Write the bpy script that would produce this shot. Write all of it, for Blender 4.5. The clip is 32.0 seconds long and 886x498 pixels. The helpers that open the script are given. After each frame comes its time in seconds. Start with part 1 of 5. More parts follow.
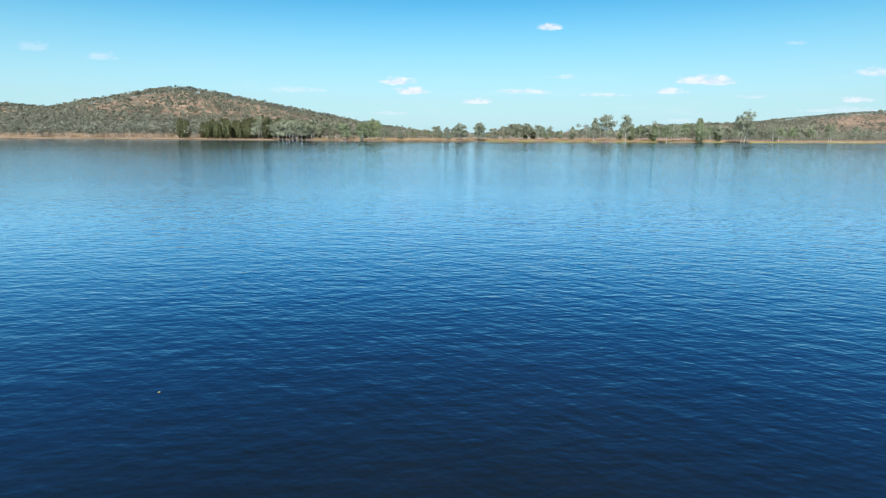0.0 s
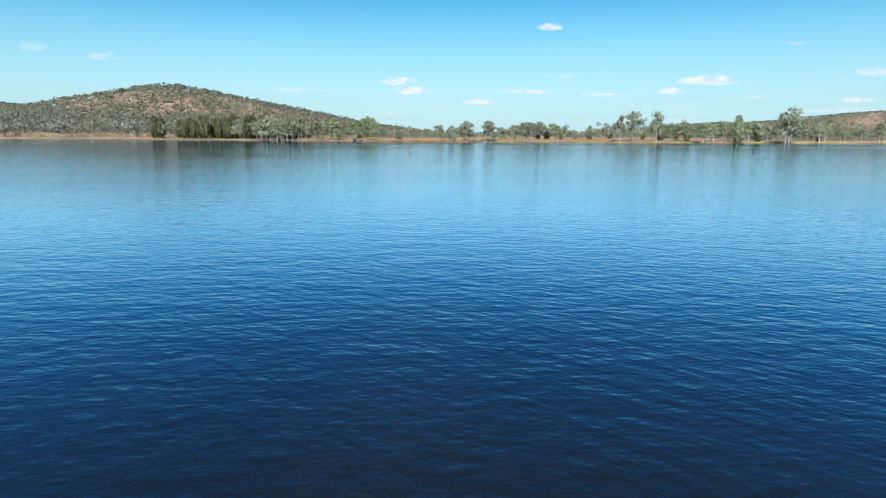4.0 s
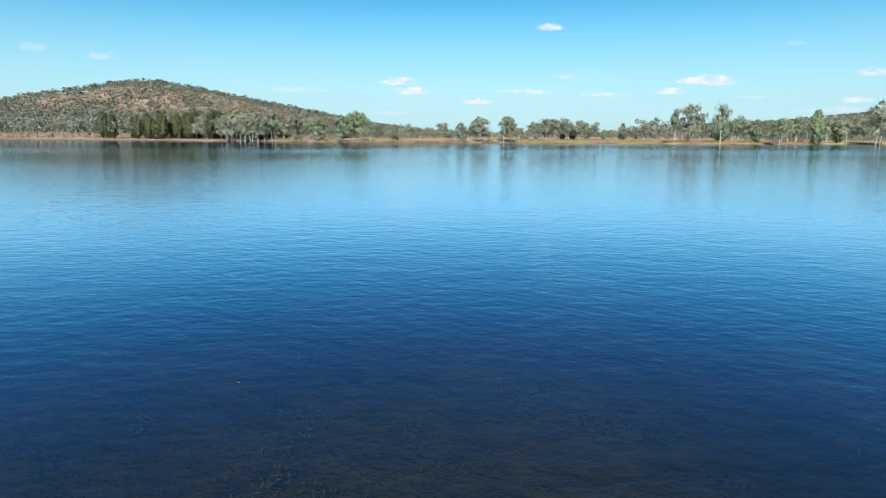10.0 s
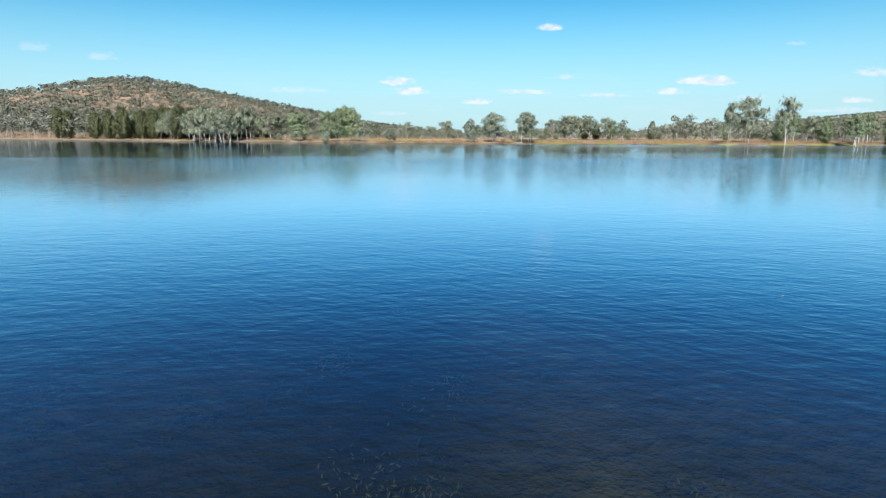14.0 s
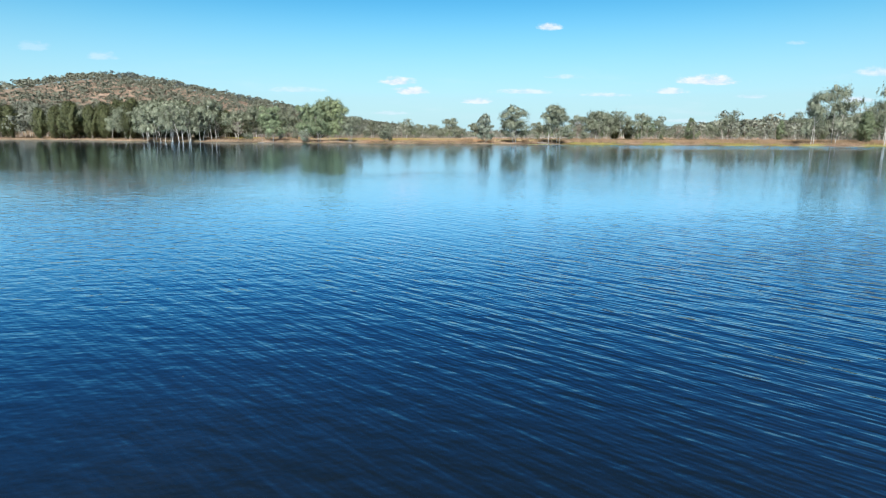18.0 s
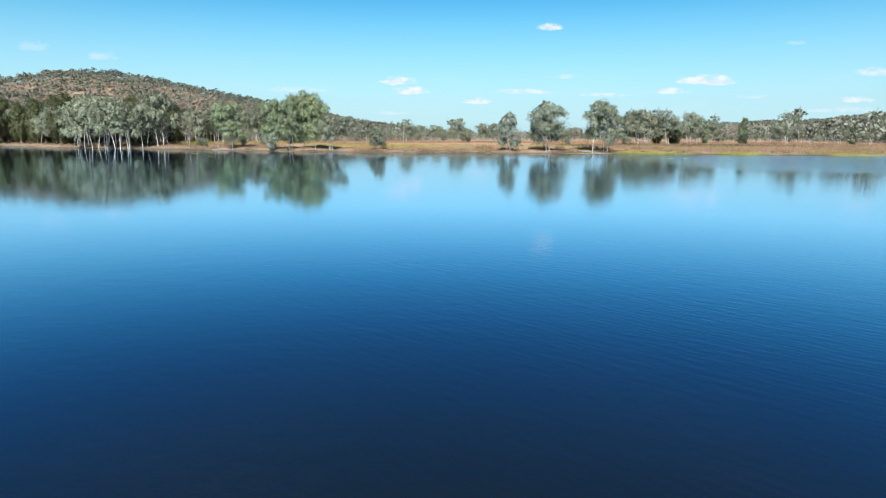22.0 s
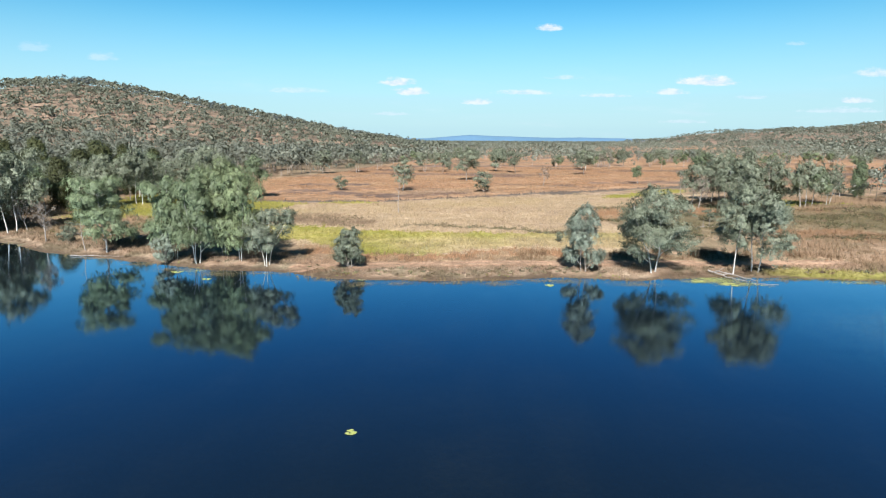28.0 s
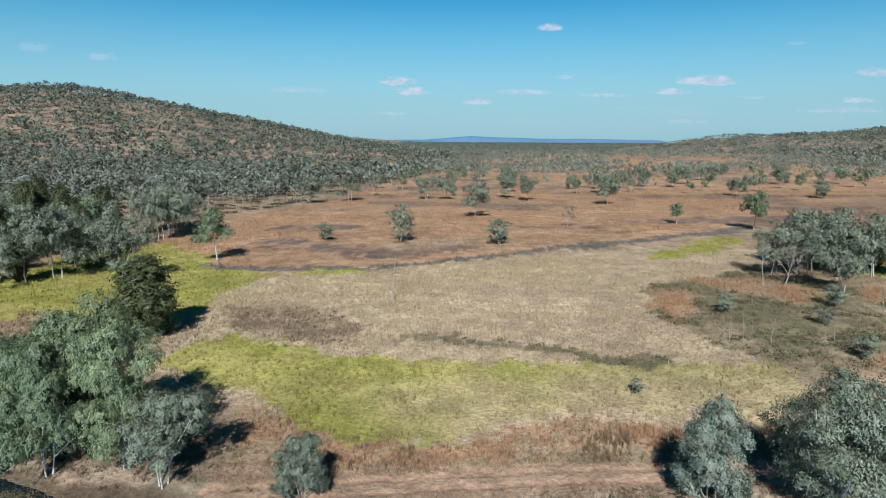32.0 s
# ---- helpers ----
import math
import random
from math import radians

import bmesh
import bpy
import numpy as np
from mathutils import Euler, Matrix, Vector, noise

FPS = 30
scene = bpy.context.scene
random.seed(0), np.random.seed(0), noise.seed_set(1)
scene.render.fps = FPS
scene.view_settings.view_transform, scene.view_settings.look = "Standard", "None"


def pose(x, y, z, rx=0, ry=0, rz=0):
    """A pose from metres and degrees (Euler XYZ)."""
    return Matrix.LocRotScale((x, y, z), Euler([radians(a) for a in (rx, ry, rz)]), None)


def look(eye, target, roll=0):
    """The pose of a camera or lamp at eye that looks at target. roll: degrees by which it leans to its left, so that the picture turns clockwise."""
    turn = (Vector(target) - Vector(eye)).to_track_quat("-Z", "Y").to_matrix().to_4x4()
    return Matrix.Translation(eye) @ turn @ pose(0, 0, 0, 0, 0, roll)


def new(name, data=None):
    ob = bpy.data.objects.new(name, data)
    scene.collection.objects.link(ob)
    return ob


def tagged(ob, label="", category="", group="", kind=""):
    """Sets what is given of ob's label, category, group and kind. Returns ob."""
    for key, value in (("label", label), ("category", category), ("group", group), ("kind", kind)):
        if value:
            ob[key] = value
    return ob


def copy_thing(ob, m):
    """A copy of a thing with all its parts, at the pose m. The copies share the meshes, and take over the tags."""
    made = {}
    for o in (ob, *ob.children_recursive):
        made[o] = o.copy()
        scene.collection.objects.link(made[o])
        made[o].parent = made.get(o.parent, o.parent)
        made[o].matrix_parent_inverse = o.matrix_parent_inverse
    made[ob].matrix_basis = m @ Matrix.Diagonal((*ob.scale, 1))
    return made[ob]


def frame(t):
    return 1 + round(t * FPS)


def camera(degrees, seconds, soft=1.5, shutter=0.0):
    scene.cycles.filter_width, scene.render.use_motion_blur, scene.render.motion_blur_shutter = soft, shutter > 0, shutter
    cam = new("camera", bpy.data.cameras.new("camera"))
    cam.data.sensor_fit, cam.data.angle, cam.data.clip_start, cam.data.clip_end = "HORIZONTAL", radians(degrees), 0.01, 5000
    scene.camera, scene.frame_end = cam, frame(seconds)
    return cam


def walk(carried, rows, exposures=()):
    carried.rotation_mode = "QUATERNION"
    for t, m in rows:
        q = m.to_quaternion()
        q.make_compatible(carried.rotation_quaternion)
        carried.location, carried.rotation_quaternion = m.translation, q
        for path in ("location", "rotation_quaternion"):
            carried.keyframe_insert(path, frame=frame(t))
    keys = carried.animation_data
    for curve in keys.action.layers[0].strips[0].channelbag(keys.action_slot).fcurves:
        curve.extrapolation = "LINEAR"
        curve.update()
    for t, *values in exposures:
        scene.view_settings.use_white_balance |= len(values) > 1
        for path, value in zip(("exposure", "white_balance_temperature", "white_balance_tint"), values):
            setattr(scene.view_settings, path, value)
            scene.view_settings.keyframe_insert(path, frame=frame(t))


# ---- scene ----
cam = camera(74.0, 32.0, 1.1)
YAW, ROLL = 2.95, 0.3
# seconds, across, along, height over the water, pitch
PATH = [
    (0.0, 0.2, 0.0, 2.05, -10.69), (3.0, 0.2, 34.9, 2.05, -10.69), (6.0, 0.3, 69.2, 2.0, -10.69), (9.0, 0.4, 102.9, 2.0, -10.69),
    (13.0, 0.45, 147.2, 1.9, -10.66), (16.5, 0.42, 185.9, 1.8, -10.69), (19.0, 0.38, 213.4, 1.75, -10.70), (20.0, 0.35, 224.4, 1.9, -10.69),
    (21.0, 0.3, 235.4, 2.4, -10.69), (22.0, 0.25, 246.4, 3.2, -10.69), (23.0, 0.25, 257.5, 4.75, -10.68), (24.0, 0.28, 268.5, 6.6, -10.68),
    (25.0, 0.3, 279.4, 9.0, -10.66), (26.0, 0.35, 289.8, 11.5, -10.65), (27.0, 0.45, 299.6, 14.15, -10.64), (28.0, 0.5, 308.8, 16.8, -10.63),
    (29.0, 0.45, 317.6, 19.45, -10.64), (30.0, 0.42, 326.2, 22.15, -10.63), (31.0, 0.5, 334.9, 24.7, -10.65), (32.0, 0.58, 343.2, 26.6, -10.65),
]


def aim(x, y, z, pitch):
    p, a = radians(pitch), radians(YAW)
    return look((x, y, z), (x + math.cos(p) * math.sin(a), y + math.cos(p) * math.cos(a), z + math.sin(p)), ROLL)


walk(cam, [(t, aim(x, y, z, p)) for t, x, y, z, p in PATH], [(0.0, 1.25, 5900, 10), (28.0, 1.27, 5790, 10), (30.5, 1.10, 5660, 8), (32.0, 0.72, 5360, 5)])

# ---- node helpers ----


def tree_of(name):
    m = bpy.data.materials.new(name)
    m.use_nodes = True
    m.node_tree.nodes.clear()
    return m, m.node_tree


def nd(nt, kind, **inputs):
    n = nt.nodes.new(kind)
    for k, v in inputs.items():
        setit(nt, n.inputs[k.replace("_", " ")], v)
    return n


def setit(nt, sock, v):
    if isinstance(v, bpy.types.NodeSocket):
        nt.links.new(v, sock)
    else:
        sock.default_value = v


def maths(nt, op, a, b=0.0, c=0.0, clamp=False):
    n = nt.nodes.new("ShaderNodeMath")
    n.operation, n.use_clamp = op, clamp
    for i, v in enumerate((a, b, c)):
        setit(nt, n.inputs[i], v)
    return n.outputs[0]


def mixc(nt, f, a, b, how="MIX"):
    n = nt.nodes.new("ShaderNodeMix")
    n.data_type, n.blend_type = "RGBA", how
    setit(nt, n.inputs["Factor"], f)
    setit(nt, n.inputs["A"], a)
    setit(nt, n.inputs["B"], b)
    return n.outputs["Result"]


def ramp(nt, v, lo, hi, a=0.0, b=1.0):
    n = nt.nodes.new("ShaderNodeMapRange")
    n.interpolation_type = "SMOOTHSTEP"
    setit(nt, n.inputs[0], v)
    for i, x in enumerate((lo, hi, a, b)):
        setit(nt, n.inputs[i + 1], x)
    return n.outputs[0]


def noise_at(nt, co, scale, detail=3.0, rough=0.55, stretch=None, turn=0.0):
    if stretch:
        mp = nt.nodes.new("ShaderNodeMapping")
        mp.inputs["Scale"].default_value = stretch
        mp.inputs["Rotation"].default_value = (0, 0, radians(turn))
        nt.links.new(co, mp.inputs["Vector"])
        co = mp.outputs[0]
    n = nd(nt, "ShaderNodeTexNoise", Vector=co, Scale=scale, Detail=detail, Roughness=rough)
    return n.outputs["Fac"]


def rgb(r, g, b):
    return (r, g, b, 1.0)


# ---- world, sun ----
SUN_ELEV, SUN_TURN = 40.0, 7.0  # shadows fall away from the flight's start, a little to the right
to_sun = Vector((-math.sin(radians(SUN_TURN)) * math.cos(radians(SUN_ELEV)), -math.cos(radians(SUN_TURN)) * math.cos(radians(SUN_ELEV)), math.sin(radians(SUN_ELEV))))
world = bpy.data.worlds.new("sky")
scene.world = world
world.use_nodes = True
nt = world.node_tree
nt.nodes.clear()
sky = nt.nodes.new("ShaderNodeTexSky")
sky.sky_type, sky.sun_disc = "NISHITA", False
sky.sun_elevation, sky.sun_rotation = radians(SUN_ELEV), math.atan2(to_sun.x, to_sun.y)
sky.air_density, sky.dust_density, sky.ozone_density, sky.altitude = 1.0, 0.15, 2.0, 250
# fair-weather clouds: across and up as slopes from straight ahead, half width, half height, weight
CLOUDS = [
    (0.2235, 0.1790, 0.016, 0.0055, 0.9), (-0.0231, 0.0905, 0.023, 0.0060, 1.0), (-0.0028, 0.0760, 0.024, 0.0060, 1.0), (0.1076, 0.0603, 0.020, 0.0045, 0.85),
    (0.1876, 0.0764, 0.040, 0.0040, 0.7), (0.2511, 0.1005, 0.024, 0.0030, 0.45), (0.3213, 0.0720, 0.034, 0.0030, 0.6), (0.4319, 0.0794, 0.024, 0.0050, 0.85),
    (0.4955, 0.0974, 0.045, 0.0080, 1.0), (0.7857, 0.1140, 0.030, 0.0070, 0.7), (0.7561, 0.0680, 0.025, 0.0050, 0.8), (-0.4928, 0.1246, 0.020, 0.0060, 0.35),
    (-0.5954, 0.1380, 0.020, 0.0070, 0.25), (-0.1931, 0.0759, 0.040, 0.0040, 0.4), (0.5745, 0.0715, 0.022, 0.0030, 0.4), (0.4602, 0.0305, 0.035, 0.0030, 0.4),
    (0.7364, 0.0512, 0.060, 0.0045, 0.4), (0.6432, 0.1593, 0.015, 0.0030, 0.3), (-0.0375, 0.0403, 0.025, 0.0030, 0.35),
]
tc = nt.nodes.new("ShaderNodeTexCoord")
sep = nd(nt, "ShaderNodeSeparateXYZ", Vector=tc.outputs["Generated"])
ahead = maths(nt, "MAXIMUM", sep.outputs[1], 0.05)
u, v = maths(nt, "DIVIDE", sep.outputs[0], ahead), maths(nt, "DIVIDE", sep.outputs[2], ahead)
uv = nd(nt, "ShaderNodeCombineXYZ", X=u, Y=v, Z=0.0).outputs[0]
puff = noise_at(nt, uv, 75.0, 5.0, 0.62, (0.6, 1.3, 1.0))
total = 0.0
for cu, cv, a, b, w in CLOUDS:
    du, dv = maths(nt, "MULTIPLY", maths(nt, "SUBTRACT", u, cu), 1 / (1.2 * a)), maths(nt, "MULTIPLY", maths(nt, "SUBTRACT", v, cv - 0.3 * b), 1 / (1.25 * b))
    dv = maths(nt, "MULTIPLY", dv, ramp(nt, dv, -0.4, 0.2, 2.0, 0.85))
    r = maths(nt, "ADD", maths(nt, "MULTIPLY", du, du), maths(nt, "MULTIPLY", dv, dv))
    body = ramp(nt, maths(nt, "MULTIPLY_ADD", puff, 4.0, maths(nt, "SUBTRACT", -0.9, r)), -0.4, 1.3, 0.0, w)
    total = maths(nt, "MAXIMUM", total, body)
wisp = ramp(nt, noise_at(nt, uv, 14.0, 4.0, 0.6, (0.35, 2.2, 1.0)), 0.5, 0.85, 0.0, 0.28)
low = ramp(nt, v, 0.16, 0.03, 0.0, 1.0)
total = maths(nt, "MAXIMUM", total, maths(nt, "MULTIPLY", wisp, low))
total = maths(nt, "MULTIPLY", total, ramp(nt, sep.outputs[1], 0.05, 0.2))
deep = nd(nt, "ShaderNodeHueSaturation", Hue=0.472, Saturation=1.40, Value=1.0, Fac=1.0, Color=sky.outputs[0])
haze = ramp(nt, sep.outputs[2], -0.02, 0.23, 0.92, 0.0)
half = mixc(nt, ramp(nt, sep.outputs[2], 0.15, 0.38), rgb(1, 1, 1), rgb(0.56, 0.62, 0.88))
dome = mixc(nt, ramp(nt, sep.outputs[2], 0.4, 0.8), half, rgb(0.33, 0.34, 0.34))
high = mixc(nt, 1.0, deep.outputs[0], dome, "MULTIPLY")
blue = mixc(nt, haze, high, rgb(4.15, 6.4, 6.65))
lit = mixc(nt, ramp(nt, puff, 0.35, 0.65), rgb(6.7, 7.0, 7.4), rgb(8.2, 8.2, 8.3))
colour = mixc(nt, total, blue, lit)
bg = nd(nt, "ShaderNodeBackground", Color=colour, Strength=0.050)
out = nt.nodes.new("ShaderNodeOutputWorld")
nt.links.new(bg.outputs[0], out.inputs[0])

lamp = bpy.data.lights.new("sun", "SUN")
lamp.energy, lamp.angle, lamp.color = 5.0, radians(0.53), (1.0, 0.95, 0.87)
new("sun", lamp).matrix_world = look(to_sun * 100, (0, 0, 0))

# ---- materials ----


def finish(m, nt, bsdf):
    o = nt.nodes.new("ShaderNodeOutputMaterial")
    nt.links.new(bsdf.outputs[0], o.inputs[0])
    return m


def ground_material():
    m, nt = tree_of("dry_ground")
    co = nt.nodes.new("ShaderNodeTexCoord").outputs["Object"]
    tint = nt.nodes.new("ShaderNodeAttribute")
    tint.attribute_name = "tint"
    fine, mid, wide = noise_at(nt, co, 2.2, 4.0, 0.65), noise_at(nt, co, 0.35, 4.0), noise_at(nt, co, 0.05, 3.0)
    k = maths(nt, "MULTIPLY", ramp(nt, fine, 0.25, 0.75, 0.74, 1.26), ramp(nt, mid, 0.3, 0.7, 0.78, 1.22))
    k = maths(nt, "MULTIPLY", k, ramp(nt, wide, 0.3, 0.7, 0.69, 0.93))
    c = mixc(nt, 1.0, tint.outputs["Color"], nd(nt, "ShaderNodeCombineXYZ", X=k, Y=k, Z=k).outputs[0], "MULTIPLY")
    bump = nd(nt, "ShaderNodeBump", Strength=0.9, Distance=0.25, Height=fine)
    b = nd(nt, "ShaderNodeBsdfPrincipled", Base_Color=c, Roughness=0.95, Normal=bump.outputs[0])
    b.inputs["Specular IOR Level"].default_value = 0.1
    return finish(m, nt, b)


def grass_material():
    m, nt = tree_of("grass_blades")
    tint = nt.nodes.new("ShaderNodeAttribute")
    tint.attribute_name = "tint"
    rnd = nt.nodes.new("ShaderNodeNewGeometry").outputs["Random Per Island"]
    k = ramp(nt, rnd, 0.0, 1.0, 0.70, 1.08)
    c = mixc(nt, 1.0, tint.outputs["Color"], nd(nt, "ShaderNodeCombineXYZ", X=k, Y=k, Z=k).outputs[0], "MULTIPLY")
    a = nd(nt, "ShaderNodeBsdfDiffuse", Color=c)
    b = nd(nt, "ShaderNodeBsdfTranslucent", Color=c)
    return finish(m, nt, mixed(nt, 0.3, a, b))


def mixed(nt, f, a, b):
    n = nt.nodes.new("ShaderNodeMixShader")
    setit(nt, n.inputs[0], f)
    nt.links.new(a.outputs[0], n.inputs[1])
    nt.links.new(b.outputs[0], n.inputs[2])
    return n


def leaf_material(name, dark, light, through_colour, gloss=0.2, patch=1.3, share=0.62):
    """Grey-green leaves: each leaf varies, and each tree a little."""
    m, nt = tree_of(name)
    rnd = nt.nodes.new("ShaderNodeNewGeometry").outputs["Random Per Island"]
    own = nt.nodes.new("ShaderNodeObjectInfo").outputs["Random"]
    co = nt.nodes.new("ShaderNodeTexCoord").outputs["Object"]
    f = maths(nt, "MULTIPLY_ADD", rnd, 1.05 - share, maths(nt, "MULTIPLY", ramp(nt, noise_at(nt, co, patch, 2.0), 0.3, 0.7), share), clamp=True)
    c = mixc(nt, f, rgb(*dark), rgb(*light))
    k = maths(nt, "MULTIPLY_ADD", own, 0.4, 0.8)
    c = mixc(nt, 1.0, c, nd(nt, "ShaderNodeCombineXYZ", X=k, Y=k, Z=k).outputs[0], "MULTIPLY")
    a = nd(nt, "ShaderNodeBsdfPrincipled", Base_Color=c, Roughness=0.5)
    a.inputs["Specular IOR Level"].default_value = gloss
    b = nd(nt, "ShaderNodeBsdfTranslucent", Color=mixc(nt, 1.0, c, rgb(*through_colour), "MULTIPLY"))
    return finish(m, nt, mixed(nt, 0.11, a, b))


def bark_material(name, base, stain):
    m, nt = tree_of(name)
    co = nt.nodes.new("ShaderNodeTexCoord").outputs["Object"]
    n1, n2 = noise_at(nt, co, 1.6, 4.0, 0.6, (1, 1, 0.35)), noise_at(nt, co, 14.0, 3.0, 0.6, (1, 1, 0.2))
    c = mixc(nt, ramp(nt, n1, 0.42, 0.66), rgb(*base), rgb(*stain))
    c = mixc(nt, ramp(nt, n2, 0.4, 0.75, 0.0, 0.5), c, rgb(*[x * 0.55 for x in stain]))
    bump = nd(nt, "ShaderNodeBump", Strength=0.6, Distance=0.03, Height=n2)
    return finish(m, nt, nd(nt, "ShaderNodeBsdfPrincipled", Base_Color=c, Roughness=0.85, Normal=bump.outputs[0]))


def plain_material(name, base, other, scale, rough=0.85):
    m, nt = tree_of(name)
    co = nt.nodes.new("ShaderNodeTexCoord").outputs["Object"]
    c = mixc(nt, ramp(nt, noise_at(nt, co, scale, 4.0, 0.6), 0.3, 0.7), rgb(*base), rgb(*other))
    return finish(m, nt, nd(nt, "ShaderNodeBsdfPrincipled", Base_Color=c, Roughness=rough))


def water_material():
    m, nt = tree_of("lake_water")
    co = nt.nodes.new("ShaderNodeTexCoord").outputs["Object"]
    s = nd(nt, "ShaderNodeSeparateXYZ", Vector=co)
    # breeze over the open lake, stillness in the lee of the far bank, a ruffled patch in the east
    x, y = s.outputs[0], s.outputs[1]
    wander = maths(nt, "MULTIPLY_ADD", noise_at(nt, co, 0.045, 2.0), 26.0, maths(nt, "ADD", y, -13.0))
    gust = nt.nodes.new("ShaderNodeValToRGB")
    setit(nt, gust.inputs[0], maths(nt, "DIVIDE", wander, 400.0))
    stops = ((0, 1.2), (45, 1.16), (80, 0.8), (110, 0.62), (160, 0.55), (172, 0.4), (186, 0.45), (196, 0.6), (203, 0.8), (207, 1.15), (213, 1.15), (219, 0.28), (226, 0.28), (230, 0.5), (236, 0.2), (262, 0.11), (400, 0.1))
    bar = gust.color_ramp
    for at, v in stops[1:-1]:
        bar.elements.new(at / 400.0)
    for e, (at, v) in zip(bar.elements, stops):
        e.position, e.color = at / 400.0, (v / 1.5, v / 1.5, v / 1.5, 1)
    patch = ramp(nt, noise_at(nt, co, 0.03, 2.0, 0.5, (0.5, 1.6, 1)), 0.32, 0.62, 0.7, 1.1)
    east = maths(nt, "MULTIPLY", ramp(nt, x, 26.0, 52.0), maths(nt, "MULTIPLY", ramp(nt, y, 296.0, 316.0), ramp(nt, y, 368.0, 357.0)))
    breeze = maths(nt, "MAXIMUM", maths(nt, "MULTIPLY", maths(nt, "MULTIPLY", gust.outputs[0], 1.5), patch), maths(nt, "MULTIPLY", east, 1.2))
    big = noise_at(nt, co, 1.5, 2.0, 0.5, (0.7, 1.2, 1), 10)
    small = noise_at(nt, co, 5.0, 2.0, 0.55, (0.6, 1.2, 1), -14)
    tiny = noise_at(nt, co, 13.0, 1.0, 0.5, (0.7, 1.2, 1), 20)
    # wavelets that run aslant across the lake
    aslant = nt.nodes.new("ShaderNodeMapping")
    aslant.inputs["Rotation"].default_value = (0, 0, radians(45))
    nt.links.new(co, aslant.inputs["Vector"])
    combs = noise_at(nt, aslant.outputs[0], 4.6, 2.0, 0.5, (0.36, 1.5, 1))
    crossing = maths(nt, "MULTIPLY", ramp(nt, y, 170.0, 200.0), ramp(nt, x, -6.0, 2.0))
    share = maths(nt, "MULTIPLY_ADD", crossing, 0.70, 0.35)
    combs = maths(nt, "MULTIPLY", combs, share)
    wind = maths(nt, "MULTIPLY_ADD", big, 0.7, maths(nt, "MULTIPLY_ADD", small, 0.55, maths(nt, "MULTIPLY", tiny, 0.12)))
    h = maths(nt, "MULTIPLY_ADD", wind, maths(nt, "MULTIPLY_ADD", crossing, -0.45, 1.0), combs)
    bump = nd(nt, "ShaderNodeBump", Strength=1.0, Distance=0.021, Height=maths(nt, "MULTIPLY", h, breeze))
    soft_bump = nd(nt, "ShaderNodeBump", Strength=1.0, Distance=0.010, Height=maths(nt, "MULTIPLY", h, breeze))
    slant = nd(nt, "ShaderNodeLayerWeight", Blend=0.5, Normal=soft_bump.outputs[0]).outputs["Facing"]
    mirror = maths(nt, "MINIMUM", maths(nt, "MULTIPLY_ADD", maths(nt, "POWER", slant, 4.4), 1.55, 0.042), 0.95)
    murk = nd(nt, "ShaderNodeBsdfDiffuse", Color=mixc(nt, noise_at(nt, co, 0.08, 3.0), rgb(0.0041, 0.0080, 0.0132), rgb(0.0047, 0.0082, 0.0118)))
    clear = nd(nt, "ShaderNodeBsdfTransparent", Color=rgb(0.66, 0.64, 0.56))
    shoal = maths(nt, "MULTIPLY", ramp(nt, wander, 70.0, 112.0), ramp(nt, wander, 185.0, 160.0))
    body = mixed(nt, maths(nt, "MULTIPLY_ADD", shoal, 0.25, 0.16), murk, clear)
    gloss = nd(nt, "ShaderNodeBsdfGlossy", Color=rgb(0.67, 0.835, 1.0), Roughness=0.05, Normal=bump.outputs[0])
    return finish(m, nt, mixed(nt, mirror, body, gloss))


GROUND, GRASS, WATER = ground_material(), grass_material(), water_material()
GUM_LEAF = leaf_material("grey_green_leaves", (0.042, 0.047, 0.027), (0.248, 0.262, 0.175), (0.9, 1.1, 0.5))
OLIVE_LEAF = leaf_material("olive_green_leaves", (0.040, 0.049, 0.021), (0.208, 0.236, 0.116), (0.95, 1.1, 0.4))
WOOD_LEAF = leaf_material("woodland_leaves", (0.086, 0.088, 0.064), (0.215, 0.220, 0.165), (0.9, 1.0, 0.6), 0.15, 0.13, 0.75)
HILL_LEAF = leaf_material("hillside_leaves", (0.084, 0.086, 0.060), (0.148, 0.150, 0.106), (0.9, 1.0, 0.6), 0.15, 0.13, 0.75)
# crest leaves carry the far hill's blue haze in their colour
CREST_LEAF = leaf_material("haze_tinted_crest_leaves", (0.056, 0.066, 0.060), (0.122, 0.138, 0.126), (0.9, 1.0, 0.8), 0.15, 0.13, 0.75)
GREEN_LEAF = leaf_material("green_leaves", (0.040, 0.053, 0.025), (0.204, 0.238, 0.126), (0.9, 1.1, 0.5))
BLUE_LEAF = leaf_material("blue_grey_leaves", (0.070, 0.080, 0.056), (0.270, 0.292, 0.215), (0.9, 1.1, 0.7))
DARK_LEAF = leaf_material("dark_olive_needles", (0.030, 0.035, 0.014), (0.085, 0.088, 0.036), (1.0, 1.0, 0.5), 0.15)
DRY_LEAF = leaf_material("dry_twigs", (0.105, 0.081, 0.061), (0.224, 0.181, 0.138), (1.0, 0.9, 0.7), 0.1)
PALE_BARK = bark_material("pale_gum_bark", (0.44, 0.405, 0.355), (0.29, 0.265, 0.215))
GREY_BARK = bark_material("grey_bark", (0.243, 0.203, 0.162), (0.138, 0.112, 0.086))
DEAD_WOOD = bark_material("weathered_wood", (0.29, 0.25, 0.21), (0.17, 0.143, 0.115))
PAD = plain_material("yellow_brown_pads", (0.21, 0.17, 0.07), (0.11, 0.08, 0.04), 1.5, 0.6)
